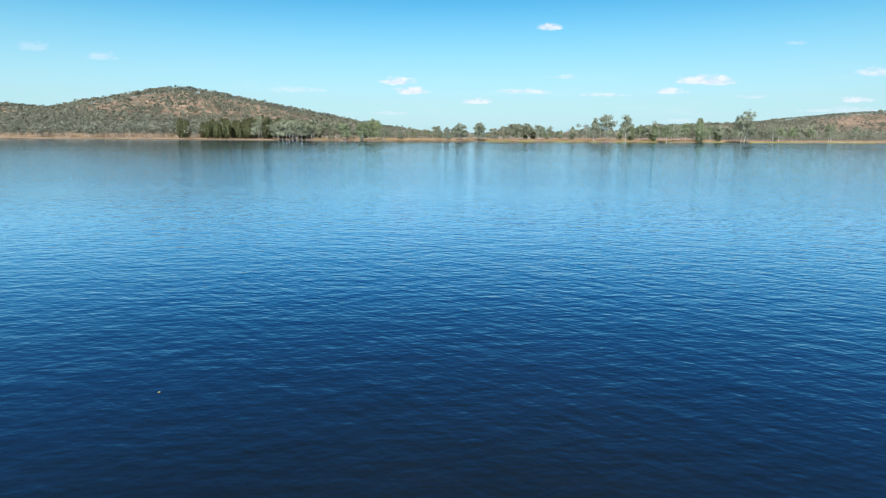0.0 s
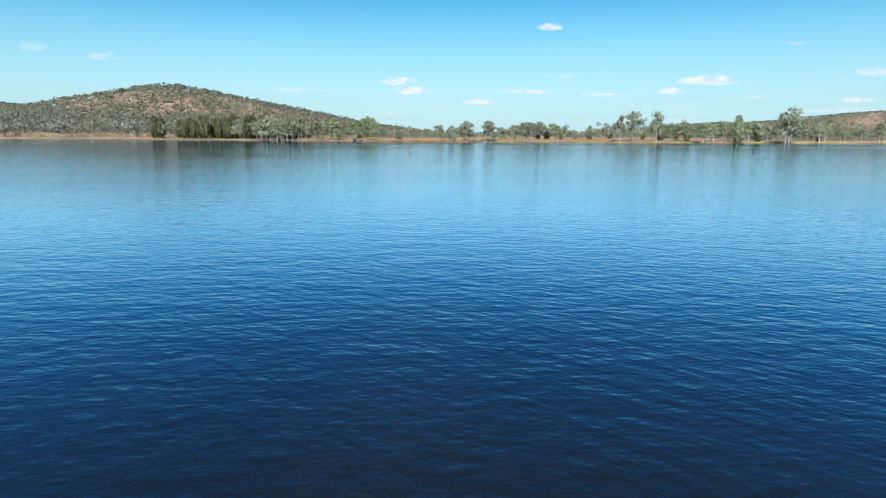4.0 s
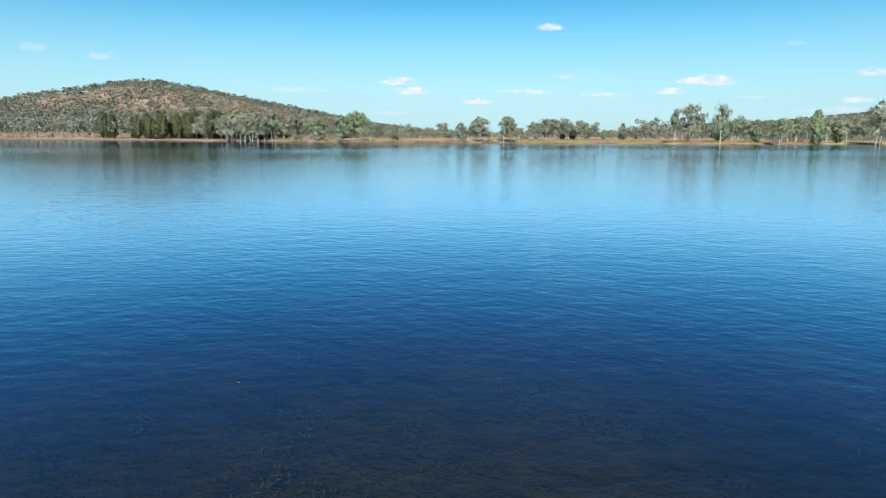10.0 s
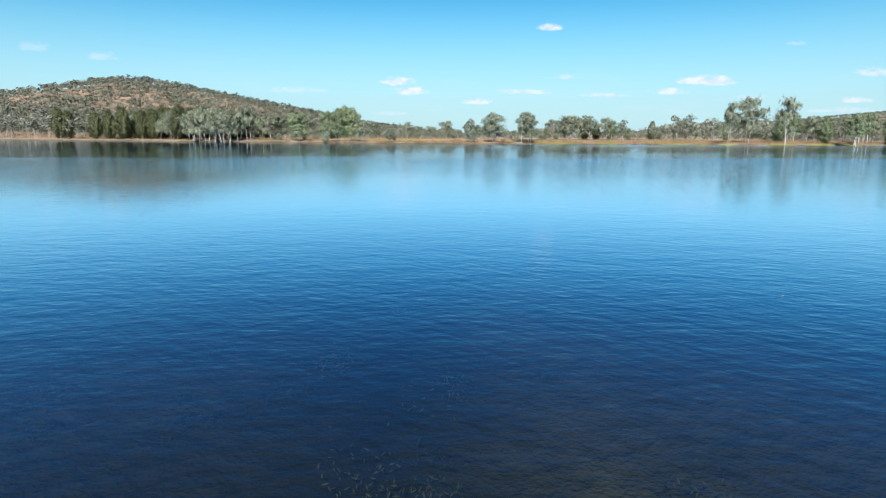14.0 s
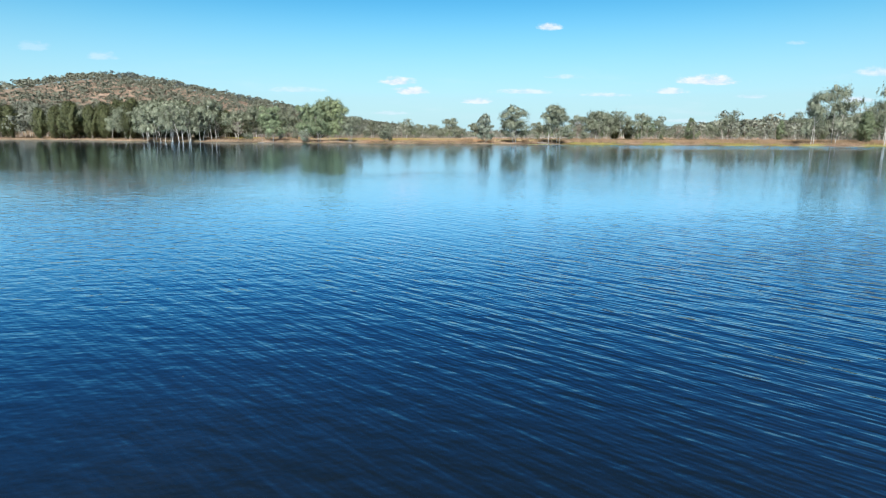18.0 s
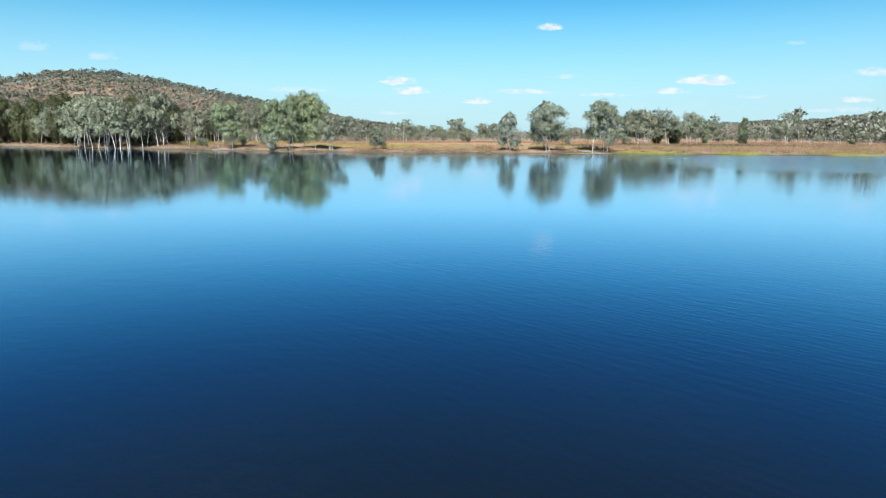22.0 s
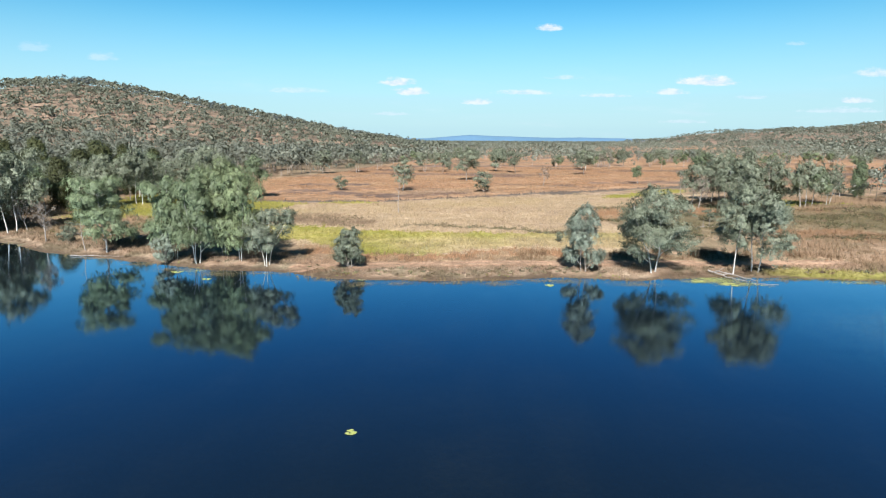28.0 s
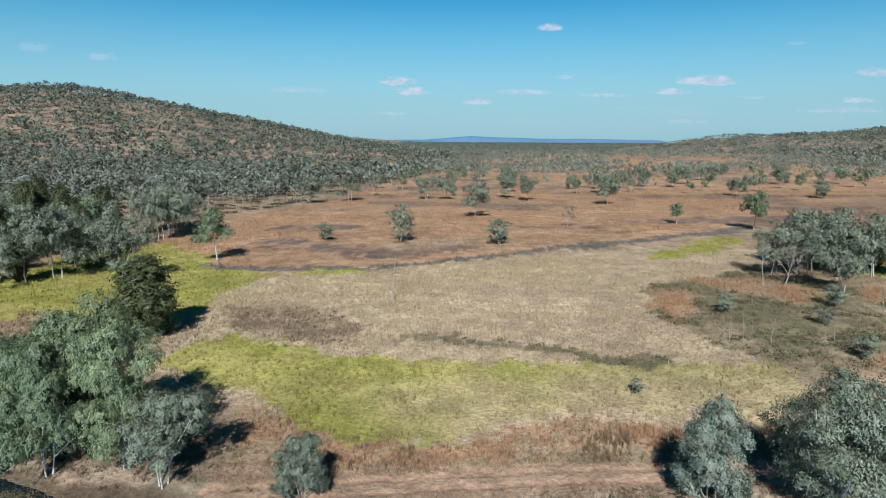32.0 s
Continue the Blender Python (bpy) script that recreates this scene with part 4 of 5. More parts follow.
def woods(name, label, spots, heights, leaf, per=26, seed=5, quad=0.11, bark=None, deep=1.4):
    """One mesh of many small trees: a thin trunk and a crown of leaf clumps each."""
    r = np.random.default_rng(seed)
    n = len(spots)
    x, y = spots.T
    z = land(x, y)
    base = np.c_[x, y, z]
    h = heights[:, None]
    # trunks: three-sided
    lean = r.normal(size=(n, 2)) * 0.06
    top = base + np.c_[lean * h, 0.75 * h]
    a = np.array([0, 2.1, 4.2])
    ring = np.stack([np.cos(a), np.sin(a), 0 * a], 1)
    lo, hi = base[:, None] + ring * (0.012 * h)[:, None], top[:, None] + ring * (0.005 * h)[:, None]
    tv = np.concatenate([lo, hi], 1).reshape(-1, 3)
    o = 6 * np.arange(n)[:, None]
    tf = np.concatenate([np.stack([o + i, o + (i + 1) % 3, o + 3 + (i + 1) % 3, o + 3 + i], -1).reshape(-1, 4) for i in range(3)])
    # crowns: four lobes a tree, leaf clumps over each
    lobes = r.normal(size=(n, 4, 3)) * np.array((0.21, 0.21, 0.09 * deep)) * h[:, None]
    c = (base + np.c_[lean * h, 0.70 * h])[:, None] + lobes
    pick = r.integers(0, 4, (n, per))
    q = unit(r.normal(size=(n, per, 3)))
    q[..., 2] = np.where(q[..., 2] < -0.6, -q[..., 2], q[..., 2])
    cs = np.take_along_axis(c, pick[..., None], 1) + q * np.array((0.22, 0.22, 0.13 * deep)) * h[:, None] * r.uniform(0.6, 1, (n, per, 1))
    q = q.reshape(-1, 3)
    face = unit(q + 0.6 * unit(r.normal(size=q.shape)))
    b1 = unit(np.cross(face, r.normal(size=q.shape)))
    b2 = np.cross(face, b1)
    s = (np.repeat(heights, per) * quad * r.uniform(0.6, 1.3, n * per))[:, None]
    cc = cs.reshape(-1, 3)
    lv = np.stack([cc - b1 * s, cc - b2 * s * 0.6, cc + b1 * s, cc + b2 * s * 0.6], 1).reshape(-1, 3)
    ob = new(name, mesh_np(name, lv, np.arange(len(lv)).reshape(-1, 4), leaf, normals=np.repeat(unit(q + 0.4 * face), 4, 0)))
    tagged(ob, label, "trees", kind="stuff")
    stems = new(name.replace("crowns", "trunks"), mesh_np(name + "_trunks", tv, tf, bark or GREY_BARK))
    tagged(stems, "slender pale trunks of open gum woodland" if bark else "slender grey trunks of the woodland", "tree trunks", kind="stuff")


def scatter(n, box, keep, seed):
    r = np.random.default_rng(seed)
    x, y = r.uniform(box[0], box[1], n), r.uniform(box[2], box[3], n)
    ok = keep(x, y, r)
    return np.c_[x[ok], y[ok]], r


PLAIN_POLY = ZONES[0][1]


def in_forest(x, y, r):
    west = x < west_edge(y)
    return west & (y > shore(x) + 8) & (y < 720) & ~((x > -150) & (y < 510))


def fan(n, near, far, seed, keep):
    """Spots in a fan ahead of the lake, thinning out with distance."""
    r = np.random.default_rng(seed)
    d = np.exp(r.uniform(math.log(near), math.log(far), n))
    x, y = d * r.uniform(-0.75, 1.0, n), 300 + d
    ok = keep(x, y, r)
    return np.c_[x[ok], y[ok]], r


spots, r = scatter(9000, (-560, 140, 405, 720), in_forest, 91)
spots = spots[r.uniform(size=len(spots)) < 0.5]
woods("near_woods_crowns", "grey-green open gum woodland on the flat", spots, r.uniform(7, 12.5, len(spots)), WOOD_LEAF, 150, 5, 0.052)
spots, r = scatter(14000, (-1000, 60, 580, 1070), lambda x, y, r: (land(x, y) > 4) & (r.uniform(size=len(x)) < (0.45 + 0.55 * smooth_step(0.3, 0.6, vnoise(x, y, 26, 61))) * smooth_step(1.0, 0.5, vnoise(x, y, 11, 62)) + 0.3 * smooth_step(40, 15, land(x, y)) + 0.4 * smooth_step(985, 1010, y)), 92)
crest = np.random.default_rng(96)
woods("hill_woods_crowns", "open woodland on the stony red hillside", spots, r.uniform(4.5, 10.0, len(spots)), HILL_LEAF, 30, 6, 0.115, None, 1.2)
cx = crest.uniform(-800, 20, 520)
cx = cx[crest.uniform(size=520) < 0.25 + 0.75 * smooth_step(0.35, 0.6, vnoise(cx, 0 * cx, 17, 63))]
woods("crest_woods_crowns", "flat-topped gums along the hill's skyline", np.c_[cx, crest.normal(992, 11, len(cx))], crest.uniform(3.5, 11.0, len(cx)), CREST_LEAF, 70, 19, 0.075, None, 1.1)
spots, r = fan(26000, 380, 3600, 93, lambda x, y, r: ~inside(PLAIN_POLY, x, y) & ((x > west_edge(np.minimum(y, 955)) - 40) | (y > 1040)) & ((land(x, y) < 12) | (y > 1060) | (x > 250)) & (r.uniform(size=len(x)) < 0.95))
woods("far_woods_crowns", "wide dark green savanna woodland reaching to the horizon", spots, r.uniform(5, 9.5, len(spots)) * (1 - 0.35 * smooth_step(900, 1500, spots[:, 1])), WOOD_LEAF, 18, 7, 0.14)
spots, r = scatter(9000, (360, 1350, 800, 1480), lambda x, y, r: (land(x, y) > 5) & (r.uniform(size=len(x)) < 0.12 + 0.75 * smooth_step(0.35, 0.6, vnoise(x, y, 30, 71))), 97)
woods("rise_woods_crowns", "open woodland on the low eastern rise", spots, r.uniform(5, 9, len(spots)), HILL_LEAF, 18, 16, 0.13, None, 1.0)
spots, r = scatter(6200, (-60, 480, 640, 1340), lambda x, y, r: inside(PLAIN_POLY, x, y) & (r.uniform(size=len(x)) < 0.85 * smooth_step(640, 840, y) * smooth_step(0.25, 0.5, vnoise(x, y, 45, 87))), 94)
woods("plain_trees_crowns", "scattered small gums on the red-brown plain", spots, r.uniform(3, 9, len(spots)), WOOD_LEAF, 44, 8, 0.09, PALE_BARK)
spots, r = scatter(4200, (-60, 520, 560, 980), lambda x, y, r: r.uniform(size=len(x)) < np.where(inside(PLAIN_POLY, x, y), 0.25 * smooth_step(620, 860, y), 0.9) * (x > west_edge(y)), 98)
woods("understorey_crowns", "low shrubs and saplings under the scattered gums", spots, r.uniform(1.5, 4.0, len(spots)), WOOD_LEAF, 18, 18, 0.15, None, 2.0)
spots, r = scatter(3200, (100, 860, 360, 740), lambda x, y, r: (y > shore(x) + np.where(x > 300, 5, 38)) & (y < shore(x) + 300) & (~inside(PLAIN_POLY, x, y)) & (x > 112) & (r.uniform(size=len(x)) < 0.6 + 0.4 * (y < shore(x) + 50)), 95)
woods("east_woods_crowns", "grey-green gum woodland along the lake shore", spots, r.uniform(4, 8.5, len(spots)) * (0.55 + 0.8 * vnoise(spots[:, 0], spots[:, 1], 13, 94)), WOOD_LEAF, 100, 9, 0.065)

# ---- grass, weeds and drift ----


def tufts(name, label, n, box, keep, height, seed, blades=5, width=0.07, splay=0.45, tone=1.0, colour=None, category="grass"):
    """One mesh of grass tufts: a fan of thin blades each, in the colour of the ground cover."""
    r = np.random.default_rng(seed)
    x, y = r.uniform(box[0], box[1], n), r.uniform(box[2], box[3], n)
    ok = keep(x, y, r)
    x, y = x[ok], y[ok]
    n = len(x)
    base = np.repeat(np.c_[x, y, land(x, y) - 0.03], blades, 0)
    tall = np.repeat(r.uniform(height[0], height[1], n) * (0.6 + 0.8 * vnoise(x, y, 5, seed)), blades)[:, None] * r.uniform(0.6, 1.15, (n * blades, 1))
    a = r.uniform(0, 2 * np.pi, n * blades)
    way = np.c_[np.cos(a) * splay * r.uniform(0.2, 1, n * blades), np.sin(a) * splay * r.uniform(0.2, 1, n * blades), np.ones(n * blades)]
    b = a + r.uniform(0.8, 2.3, n * blades)
    side = np.c_[np.cos(b), np.sin(b), 0 * b] * width * r.uniform(0.6, 1.5, (n * blades, 1))
    foot = base + np.c_[np.cos(a), np.sin(a), 0 * a] * 0.12 * r.uniform(0, 1.4, (n * blades, 1))
    v = np.stack([foot - side, foot + side, foot + way * tall], 1)
    away = np.cross(v[:, 1] - v[:, 0], v[:, 2] - v[:, 0]) @ np.array(to_sun) < 0
    v[away] = v[away][:, [1, 0, 2]]
    v = v.reshape(-1, 3)
    c = (cover(x, y) if colour is None else np.array(colour)[None] * np.ones((n, 1))) * r.uniform(0.92, 1.1, (n, 1)) * tone
    ob = new(name, mesh_np(name, v, np.arange(len(v)).reshape(-1, 3), GRASS, np.repeat(c, 3 * blades, 0), normals=np.repeat(unit(way * np.array((0.4, 0.4, 1.0)) + r.normal(size=way.shape) * 0.1), 3, 0)))
    return tagged(ob, label, category, kind="stuff")


def shrubs(name, label, n, box, keep, size, seed, colour, per=70):
    """One mesh of low rounded shrubs: small leaves on uneven domes."""
    r = np.random.default_rng(seed)
    x, y = r.uniform(box[0], box[1], n), r.uniform(box[2], box[3], n)
    ok = keep(x, y, r)
    x, y = x[ok], y[ok]
    n = len(x)
    h = r.uniform(size[0], size[1], (n, 1)) * (0.5 + vnoise(x, y, 7, seed)[:, None])
    q = r.normal(size=(n, per, 3))
    q[..., 2] = np.abs(q[..., 2])
    q /= np.linalg.norm(q, axis=2, keepdims=True)
    lump = 1 + 0.35 * np.sin(q[..., 0] * 5 + h * 9) * np.sin(q[..., 1] * 6 + h * 7)
    at = np.c_[x, y, land(x, y)][:, None] + q * (r.uniform(0.05, 1, (n, per)) * lump)[..., None] * (h * np.array((1.3, 0.95, 0.7)))[:, None]
    v, f, _ = leaves(r, at.reshape(-1, 3), 0.11, 0.2, 0.45, q.reshape(-1, 3))
    c = np.repeat(np.array(colour) * r.uniform(0.65, 1.4, (n, 1)) * (1 + r.normal(size=(n, 3)) * 0.07), 4 * per, 0)
    ob = new(name, mesh_np(name, v, f, GRASS, c))
    return tagged(ob, label, "shrubs", kind="stuff")


def of_tone(*tones):
    """A test for the zones of these colours."""
    ks = [k for k, (tone, _) in enumerate(ZONES) if tone in tones]
    return lambda x, y, r: np.isin(zone_of(x, y), ks) & (y > shore(x) + 3)


tufts("straw_grass", "dry straw-coloured grass of the open flat", 46000, (-48, 76, 386, 474), of_tone(STRAW), (0.25, 0.55), 401, 5, 0.045, 0.6)
tufts("lime_grass", "fresh yellow-green grass in the damp hollows", 44000, (-76, 112, 372, 496), of_tone(LIME), (0.3, 0.62), 402, 5, 0.045, 0.6)
tufts("rust_grass", "rust-red seeding grass beside the track", 42000, (-32, 92, 385, 450), of_tone(RUST, BROWN), (0.35, 0.8), 403, 6, 0.035, 0.6)
tufts("reed_grass", "dark grey-brown reeds along the dry channel", 9000, (-45, 106, 404, 516), of_tone(REED), (0.4, 0.9), 404)
tufts("scrub_grass", "brown-green rank grass and low scrub", 14000, (-4, 112, 394, 456), of_tone(SCRUB), (0.3, 0.7), 405, 6, 0.035, 0.7)
shrubs("scrub_shrubs", "low grey-brown shrubs in the rank grass", 3400, (34, 112, 394, 456), lambda x, y, r: of_tone(SCRUB)(x, y, r) & (0.6 * vnoise(x, y, 7, 45) + 0.4 * vnoise(x, y, 2.5, 67) > 0.48), (0.4, 1.2), 415, (0.145, 0.125, 0.068), 60)
shrubs("channel_shrubs", "grey-green shrubs along the shallow channel", 800, (-30, 40, 404, 434), lambda x, y, r: of_tone(SCRUB, BROWN)(x, y, r) & (vnoise(x, y, 3, 68) > 0.45), (0.35, 0.8), 416, (0.165, 0.145, 0.08), 50)
shrubs("western_shrubs", "brown and grey-green scrub among the western gums", 900, (-120, -36, 390, 446), lambda x, y, r: (y > shore(x) + 5) & (zone_of(x, y) == -1) & (vnoise(x, y, 6, 69) > 0.5), (0.5, 1.3), 417, (0.15, 0.13, 0.07))
tufts("plain_grass", "low red-brown dry grass of the plain", 44000, (-80, 260, 450, 640), of_tone(PLAIN), (0.25, 0.6), 406, 3, 0.14)
tufts("bank_grass", "sparse trampled dry grass on the lake bank", 120000, (-100, 125, 356, 416), lambda x, y, r: (y > shore(x) + 1.2) & (y < shore(x) + 10) & ((np.abs(y - 384.1 - track_bend(x)) > 1.4) | (x < -16) | (x > 60)) & (0.6 * vnoise(x, y, 4, 41) + 0.4 * vnoise(x, y, 1.1, 40) > 0.36), (0.14, 0.5), 407, 6, 0.03, 0.7, 1.0)
tufts("seed_heads", "tall dark brown seed stalks behind the track", 1300, (-6, 60, 386.2, 391), lambda x, y, r: (zone_of(x, y) != len(ZONES) - 1) & (vnoise(x, y, 2, 42) > 0.56), (0.6, 1.3), 408, 9, 0.022, 0.25, 1.0, (0.22, 0.145, 0.085))
shrubs("low_shrubs", "small grey-brown saltbush shrubs on the bank", 2600, (-40, 62, 376, 392), lambda x, y, r: (y > shore(x) + 1.8) & (y < shore(x) + 4.2) & (0.6 * vnoise(x * 0.5, y, 5, 43) + 0.4 * vnoise(x * 0.7, y, 1.5, 44) > 0.54), (0.25, 0.6), 409, (0.20, 0.160, 0.098), 34)
tufts("shore_reeds", "yellow-brown reed stalks in the shallow water", 16000, (-100, 70, 360, 420), lambda x, y, r: (y > shore(x) - 1.9) & (y < shore(x) + 0.5) & (0.6 * vnoise(x, y, 5, 63) + 0.4 * vnoise(x, y, 1.2, 64) > 0.47), (0.3, 0.55), 411, 6, 0.022, 0.9, 1.0, (0.25, 0.19, 0.095), "reeds")
tufts("eastern_grass", "brown-orange dry grass of the eastern flat", 42000, (52, 200, 360, 470), lambda x, y, r: (y > shore(x) + 2) & (zone_of(x, y) == -1) & (vnoise(x, y, 5, 86) > 0.2), (0.3, 0.8), 418, 5, 0.05, 0.6)
tufts("wet_grass", "fresh green grass at the wet edge of the bank", 1800, (-40, 64, 372, 390), lambda x, y, r: (y > shore(x) + 0.3) & (y < shore(x) + 2.2) & (vnoise(x, y, 4, 65) > 0.66), (0.15, 0.35), 412, 7, 0.03, 0.8, 1.0, (0.24, 0.25, 0.06))
tufts("western_scrub", "brown rank grass between the gums and the shore", 16000, (-110, -34, 386, 446), lambda x, y, r: (y > shore(x) + 3) & (zone_of(x, y) == -1) & (vnoise(x, y, 5, 66) > 0.25), (0.25, 0.75), 413, 6, 0.05, 0.7)
tufts("woodland_grass", "dry brown grass under the trees", 14000, (-180, -40, 400, 560), lambda x, y, r: (x < west_edge(y) + 6) & (y > shore(x) + 4), (0.25, 0.6), 410, 4, 0.1)


def floating(name, label, patches, per, seed, size, lift=0.012, category="water plants"):
    """Small round leaves that float in patches: across, along, half width, half depth."""
    r = np.random.default_rng(seed)
    pts = np.concatenate([np.c_[x + r.normal(size=int(per * w * d)) * w * 0.5, y + r.normal(size=int(per * w * d)) * d * 0.5] for x, y, w, d in patches])
    pts = pts[pts[:, 1] < shore(pts[:, 0]) + 0.3]
    n = len(pts)
    a = np.linspace(0, 2 * np.pi, 6, endpoint=False)
    s = r.uniform(size[0], size[1], (n, 1, 1))
    rim = np.stack([np.cos(a), np.sin(a)], 1)[None] * s * r.uniform(0.7, 1.2, (n, 6, 1))
    z = lift + r.uniform(0, 3 * lift, (n, 6, 1)) * (r.uniform(size=(n, 1, 1)) < 0.4)
    v = np.concatenate([pts[:, None] + rim, z], 2).reshape(-1, 3)
    ob = new(name, mesh_np(name, v, np.arange(6 * n).reshape(-1, 6), PAD))
    return tagged(ob, label, category, kind="stuff")


WEEDS = [(x, float(shore(x)) + dy, w, d) for x, dy, w, d in (
    (-36, -1.2, 4, 1.0), (-30, -1.4, 5, 1.4), (-24, -2.0, 5, 1.8), (-18, -0.8, 4, 0.8), (-9, -0.8, 3, 0.6), (-5.5, -2.0, 3, 1.6), (-1.2, -1.6, 3, 1.3), (5, -0.8, 4, 0.7),
    (10.7, -1.6, 4, 1.3), (16, -1.0, 5, 1.0), (19, -2.0, 5, 1.6), (27, -1.8, 5, 1.4), (35.5, -1.0, 5, 1.2), (38.6, -2.6, 4, 1.6), (46, -1.0, 6, 1.0), (-45, -0.8, 5, 0.7), (58, -0.8, 8, 0.8))]
floating("water_weed", "brown and yellow floating weed along the waterline", [(x, y, 0.62 * w, 0.8 * d) for x, y, w, d in WEEDS], 420, 501, (0.014, 0.04))

rr = np.random.default_rng(77)
floating("floating_litter", "scattered floating leaves and straw on the lake", [(rr.uniform(-7, 8), rr.uniform(2, 250), 0.9, 0.9) for _ in range(150)], 2.2, 502, (0.006, 0.016), 0.004, "leaf litter")


def log(name, label, points, radius, forks=(), category="driftwood"):
    """A weathered fallen limb with broken forks."""
    r = np.random.default_rng(int(abs(points[0][0]) * 10))
    pts = np.array([[x, y, float(land(np.array([x]), np.array([y]))[0]) if z is None else z] for x, y, z in points], float)
    t = np.linspace(0, len(pts) - 1, 10)
    path = np.stack([np.interp(t, np.arange(len(pts)), pts[:, k]) for k in range(3)], 1) + r.normal(size=(10, 3)) * radius * 0.5
    base = new(name)
    tagged(base, label, category)
    v, f = tube(path, radius * np.linspace(1, 0.35, 10), 8)
    child("stem", mesh_np(name + "_stem", v, f, DEAD_WOOD, smooth=True), base)
    for at, dx, dy, dz, length in forks:
        d = np.array((dx, dy, dz)) / np.linalg.norm((dx, dy, dz))
        v, f = tube(branch(r, path[at], d, length, 6, 0.15, 0.0), radius * np.linspace(0.6, 0.12, 7), 6)
        child("branch", mesh_np(name + "_branch", v, f, DEAD_WOOD, smooth=True), base)
    return base


log("fallen_log", "grey weathered gum log lying from the bank into the water", [(37.6, 379.6, 0.55), (39.0, 378.0, 0.28), (40.6, 375.6, 0.06)], 0.13, [(4, 1.0, 0.1, 0.25, 1.7), (6, -0.3, -1.0, 0.12, 1.2), (2, 1.0, -0.5, 0.3, 1.4)])
log("fallen_log", "thin grey log lying over another at the waterline", [(38.6, 379.2, 0.6), (40.6, 377.6, 0.3), (42.4, 376.2, 0.05)], 0.085, [(5, 1.0, 0.6, 0.2, 1.1), (3, -0.2, -1.0, 0.05, 1.0)])
log("fallen_branch", "bare grey branch lying on the shallow water", [(41.0, 374.9, 0.05), (42.4, 374.1, 0.10), (43.6, 374.2, 0.06)], 0.05, [(4, 0.6, -1.0, 0.1, 0.9)])
log("fallen_branch", "thin pale branch lying along the waterline", [(-48.5, 393.9, 0.1), (-44.5, 393.2, 0.15), (-40.5, 392.6, 0.2)], 0.07, [(3, -0.4, -1.0, 0.2, 1.0), (6, 0.4, -1.0, 0.1, 0.8)])
log("fallen_branch", "grey dead branch on the dry grass", [(50.5, 413.0, 1.15), (53.5, 412.5, 1.2), (57.0, 412.8, 1.2)], 0.12, [(4, 0.3, 0.5, 0.8, 1.6), (6, -0.2, 0.3, 1.0, 1.8)])


def lily_patch(x, y, size, label):
    """A small raft of floating lily leaves, each leaf a part."""
    r = np.random.default_rng(int(abs(x) * 13 + y))
    base = tagged(new("lily_patch"), label, "water lilies", "lily patches")
    base.location = (x, y, 0.0)
    a = np.linspace(0.25, 2 * np.pi - 0.05, 12)
    for k in range(14):
        b, d = r.uniform(0, 2 * np.pi), size * r.uniform(0.35, 1.0)
        s = size * r.uniform(0.18, 0.3)
        turn = r.uniform(0, 6.28)
        c = np.array((math.cos(b) * d, math.sin(b) * d * 0.8, 0.012 + 0.002 * k))
        rim = c + np.stack([np.cos(a + turn) * s, np.sin(a + turn) * s, 0.012 * np.sin(3 * a + k)], 1)
        v = np.concatenate([[c], rim, rim - np.array((0, 0, 0.008))])
        me = bpy.data.meshes.new("lily_leaf")
        me.from_pydata([tuple(q) for q in v], [], [(0, i + 1, i + 2) for i in range(11)] + [(i + 1, i + 13, i + 14, i + 2) for i in range(11)])
        me.materials.append(LILY)
        ob = new("leaf", me)
        ob.parent = base
    return base


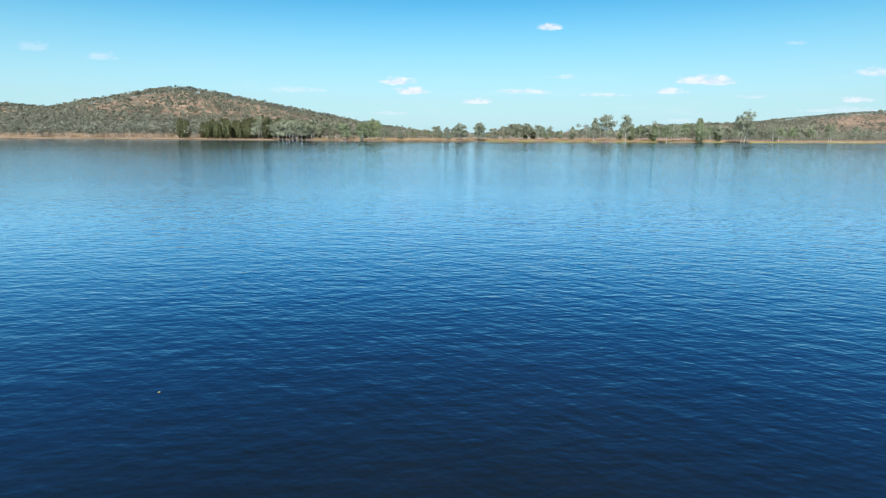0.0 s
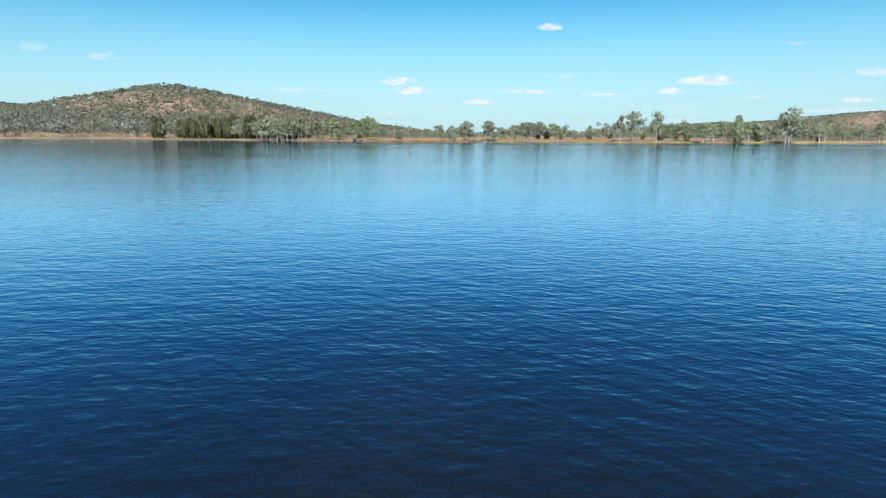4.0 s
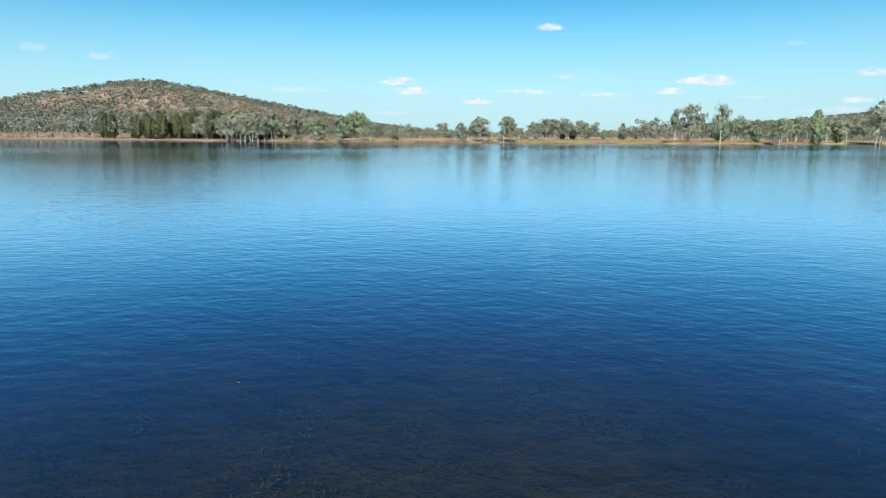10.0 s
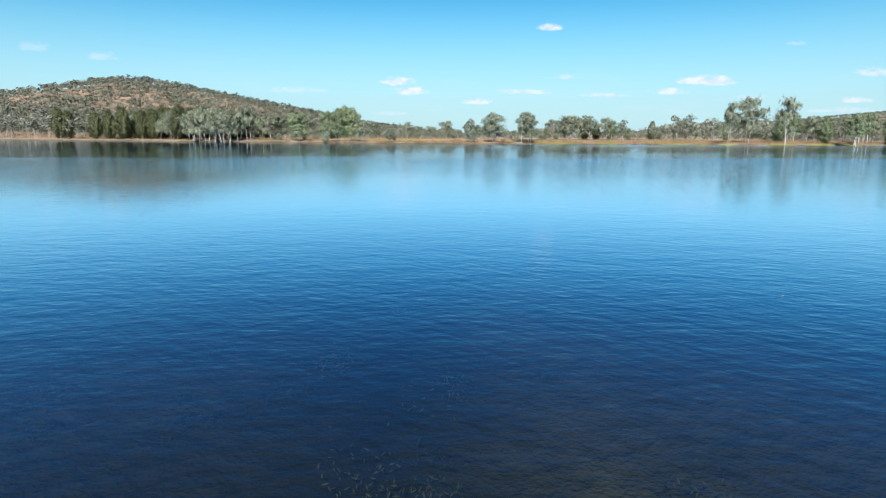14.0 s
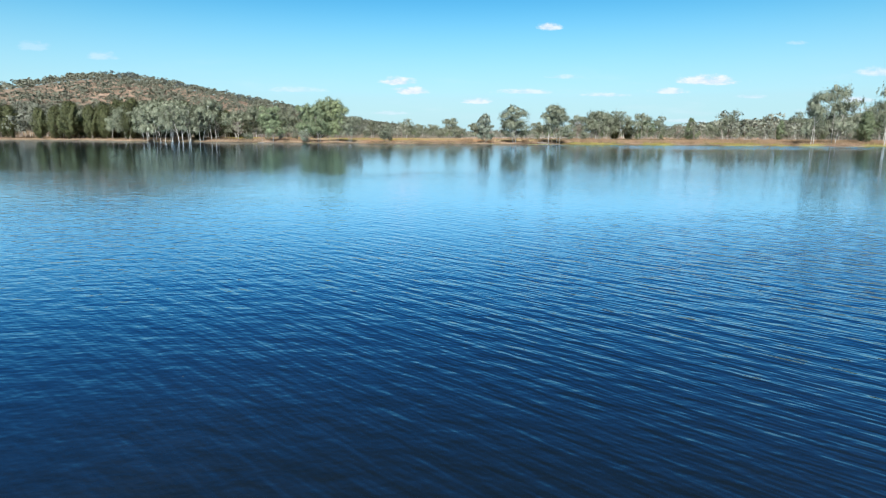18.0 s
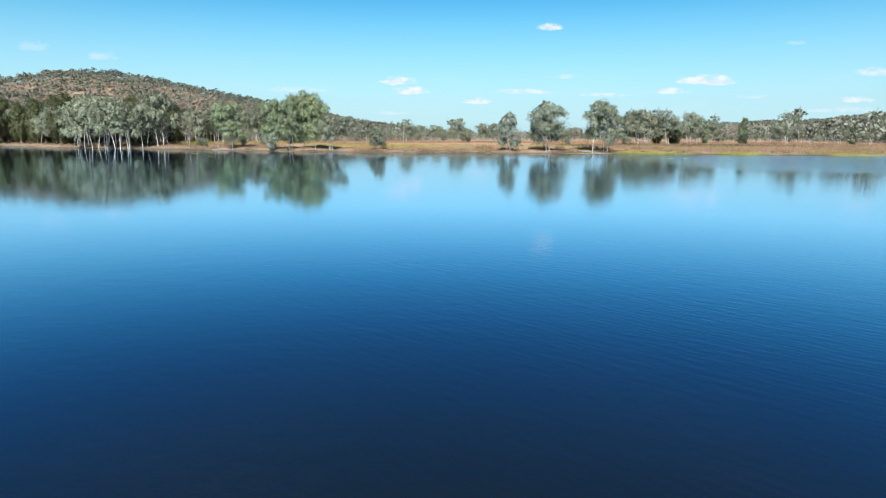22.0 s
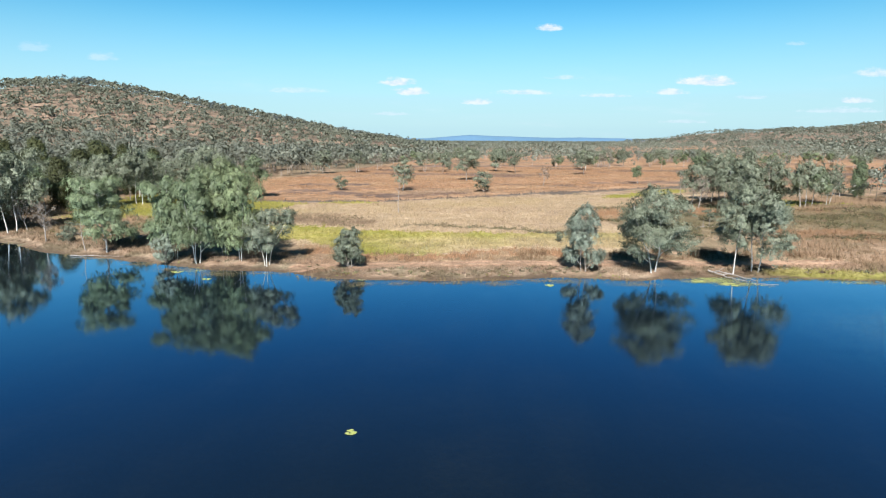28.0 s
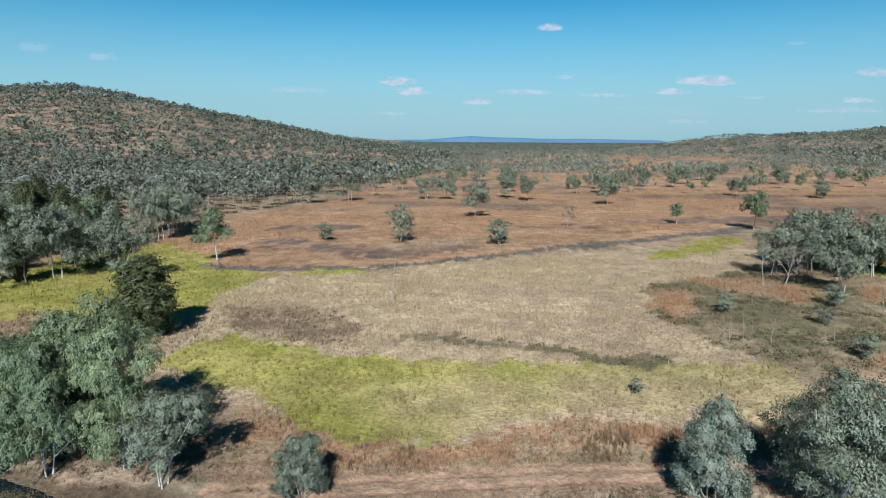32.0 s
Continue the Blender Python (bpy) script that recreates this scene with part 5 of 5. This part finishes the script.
LILY = plain_material("lily_leaf", (0.36, 0.36, 0.10), (0.26, 0.28, 0.07), 4.0, 0.45)
for x, y, size in ((-3.2, 340.6, 0.40), (-41.4, 363.0, 0.55), (-33.4, 347.6, 0.45), (43.9, 344.8, 0.5), (46.6, 345.5, 0.4), (-24.5, 379.2, 0.6), (-29.4, 383.2, 0.7), (16.5, 374.8, 0.6), (38.0, 374.6, 1.1), (34.8, 376.4, 0.8)):
    lily_patch(x, y, size, "yellow-green lily leaves floating on the still water")


def weed_beds():
    """Dim mats of weed under the water where the flight is low."""
    r = np.random.default_rng(611)
    n, per = 4200, 60
    x, y = r.uniform(-12, 13, n), r.uniform(40, 200, n)
    ok = 0.6 * vnoise(x, y, 3.0, 612) + 0.4 * vnoise(x, y, 0.9, 613) > 0.40
    x, y = x[ok], y[ok]
    n = len(x)
    wide = r.uniform(0.15, 0.55, (n, 1, 1))
    q = r.normal(size=(n, per, 3)) * np.array((0.6, 0.6, 0.35))
    q[..., 2] = np.abs(q[..., 2])
    at = np.c_[x, y, land(x, y) + 0.02][:, None] + q * wide
    v, f, _ = leaves(r, at.reshape(-1, 3), 0.032, -0.6, 0.3, np.array((0.0, -0.5, 1.0)) + 0.3 * q.reshape(-1, 3))
    c = np.array((0.130, 0.145, 0.070)) * r.uniform(0.5, 1.4, (n, 1)) * (0.4 + 1.2 * vnoise(x, y, 1.7, 614)[:, None])
    ob = new("submerged_weed", mesh_np("submerged_weed", v, f, GRASS, np.repeat(c, 4 * per, 0)))
    tagged(ob, "dim green waterweed growing under the surface", "water plants", kind="stuff")


weed_beds()


def raft(name, label, patches, per, seed):
    """Close floating growth of small leaves."""
    ob = floating(name, label, patches, per, seed, (0.02, 0.06), 0.016)
    ob.data.materials[0] = LILY


raft("green_raft", "yellow-green floating weed beside the fallen logs", [(36.8, 378.4, 2.6, 2.0), (37.4, 376.4, 2.8, 1.4), (39.6, 374.6, 2.4, 1.0), (34.9, 376.0, 1.6, 0.7)], 240, 503)
raft("edge_raft", "yellow-green floating weed along the bank", [(-27.5, 383.6, 1.6, 0.7), (-5.6, 378.4, 1.4, 0.6), (54.0, 375.0, 3.5, 0.8), (59.5, 373.6, 3.0, 0.8)], 110, 504)
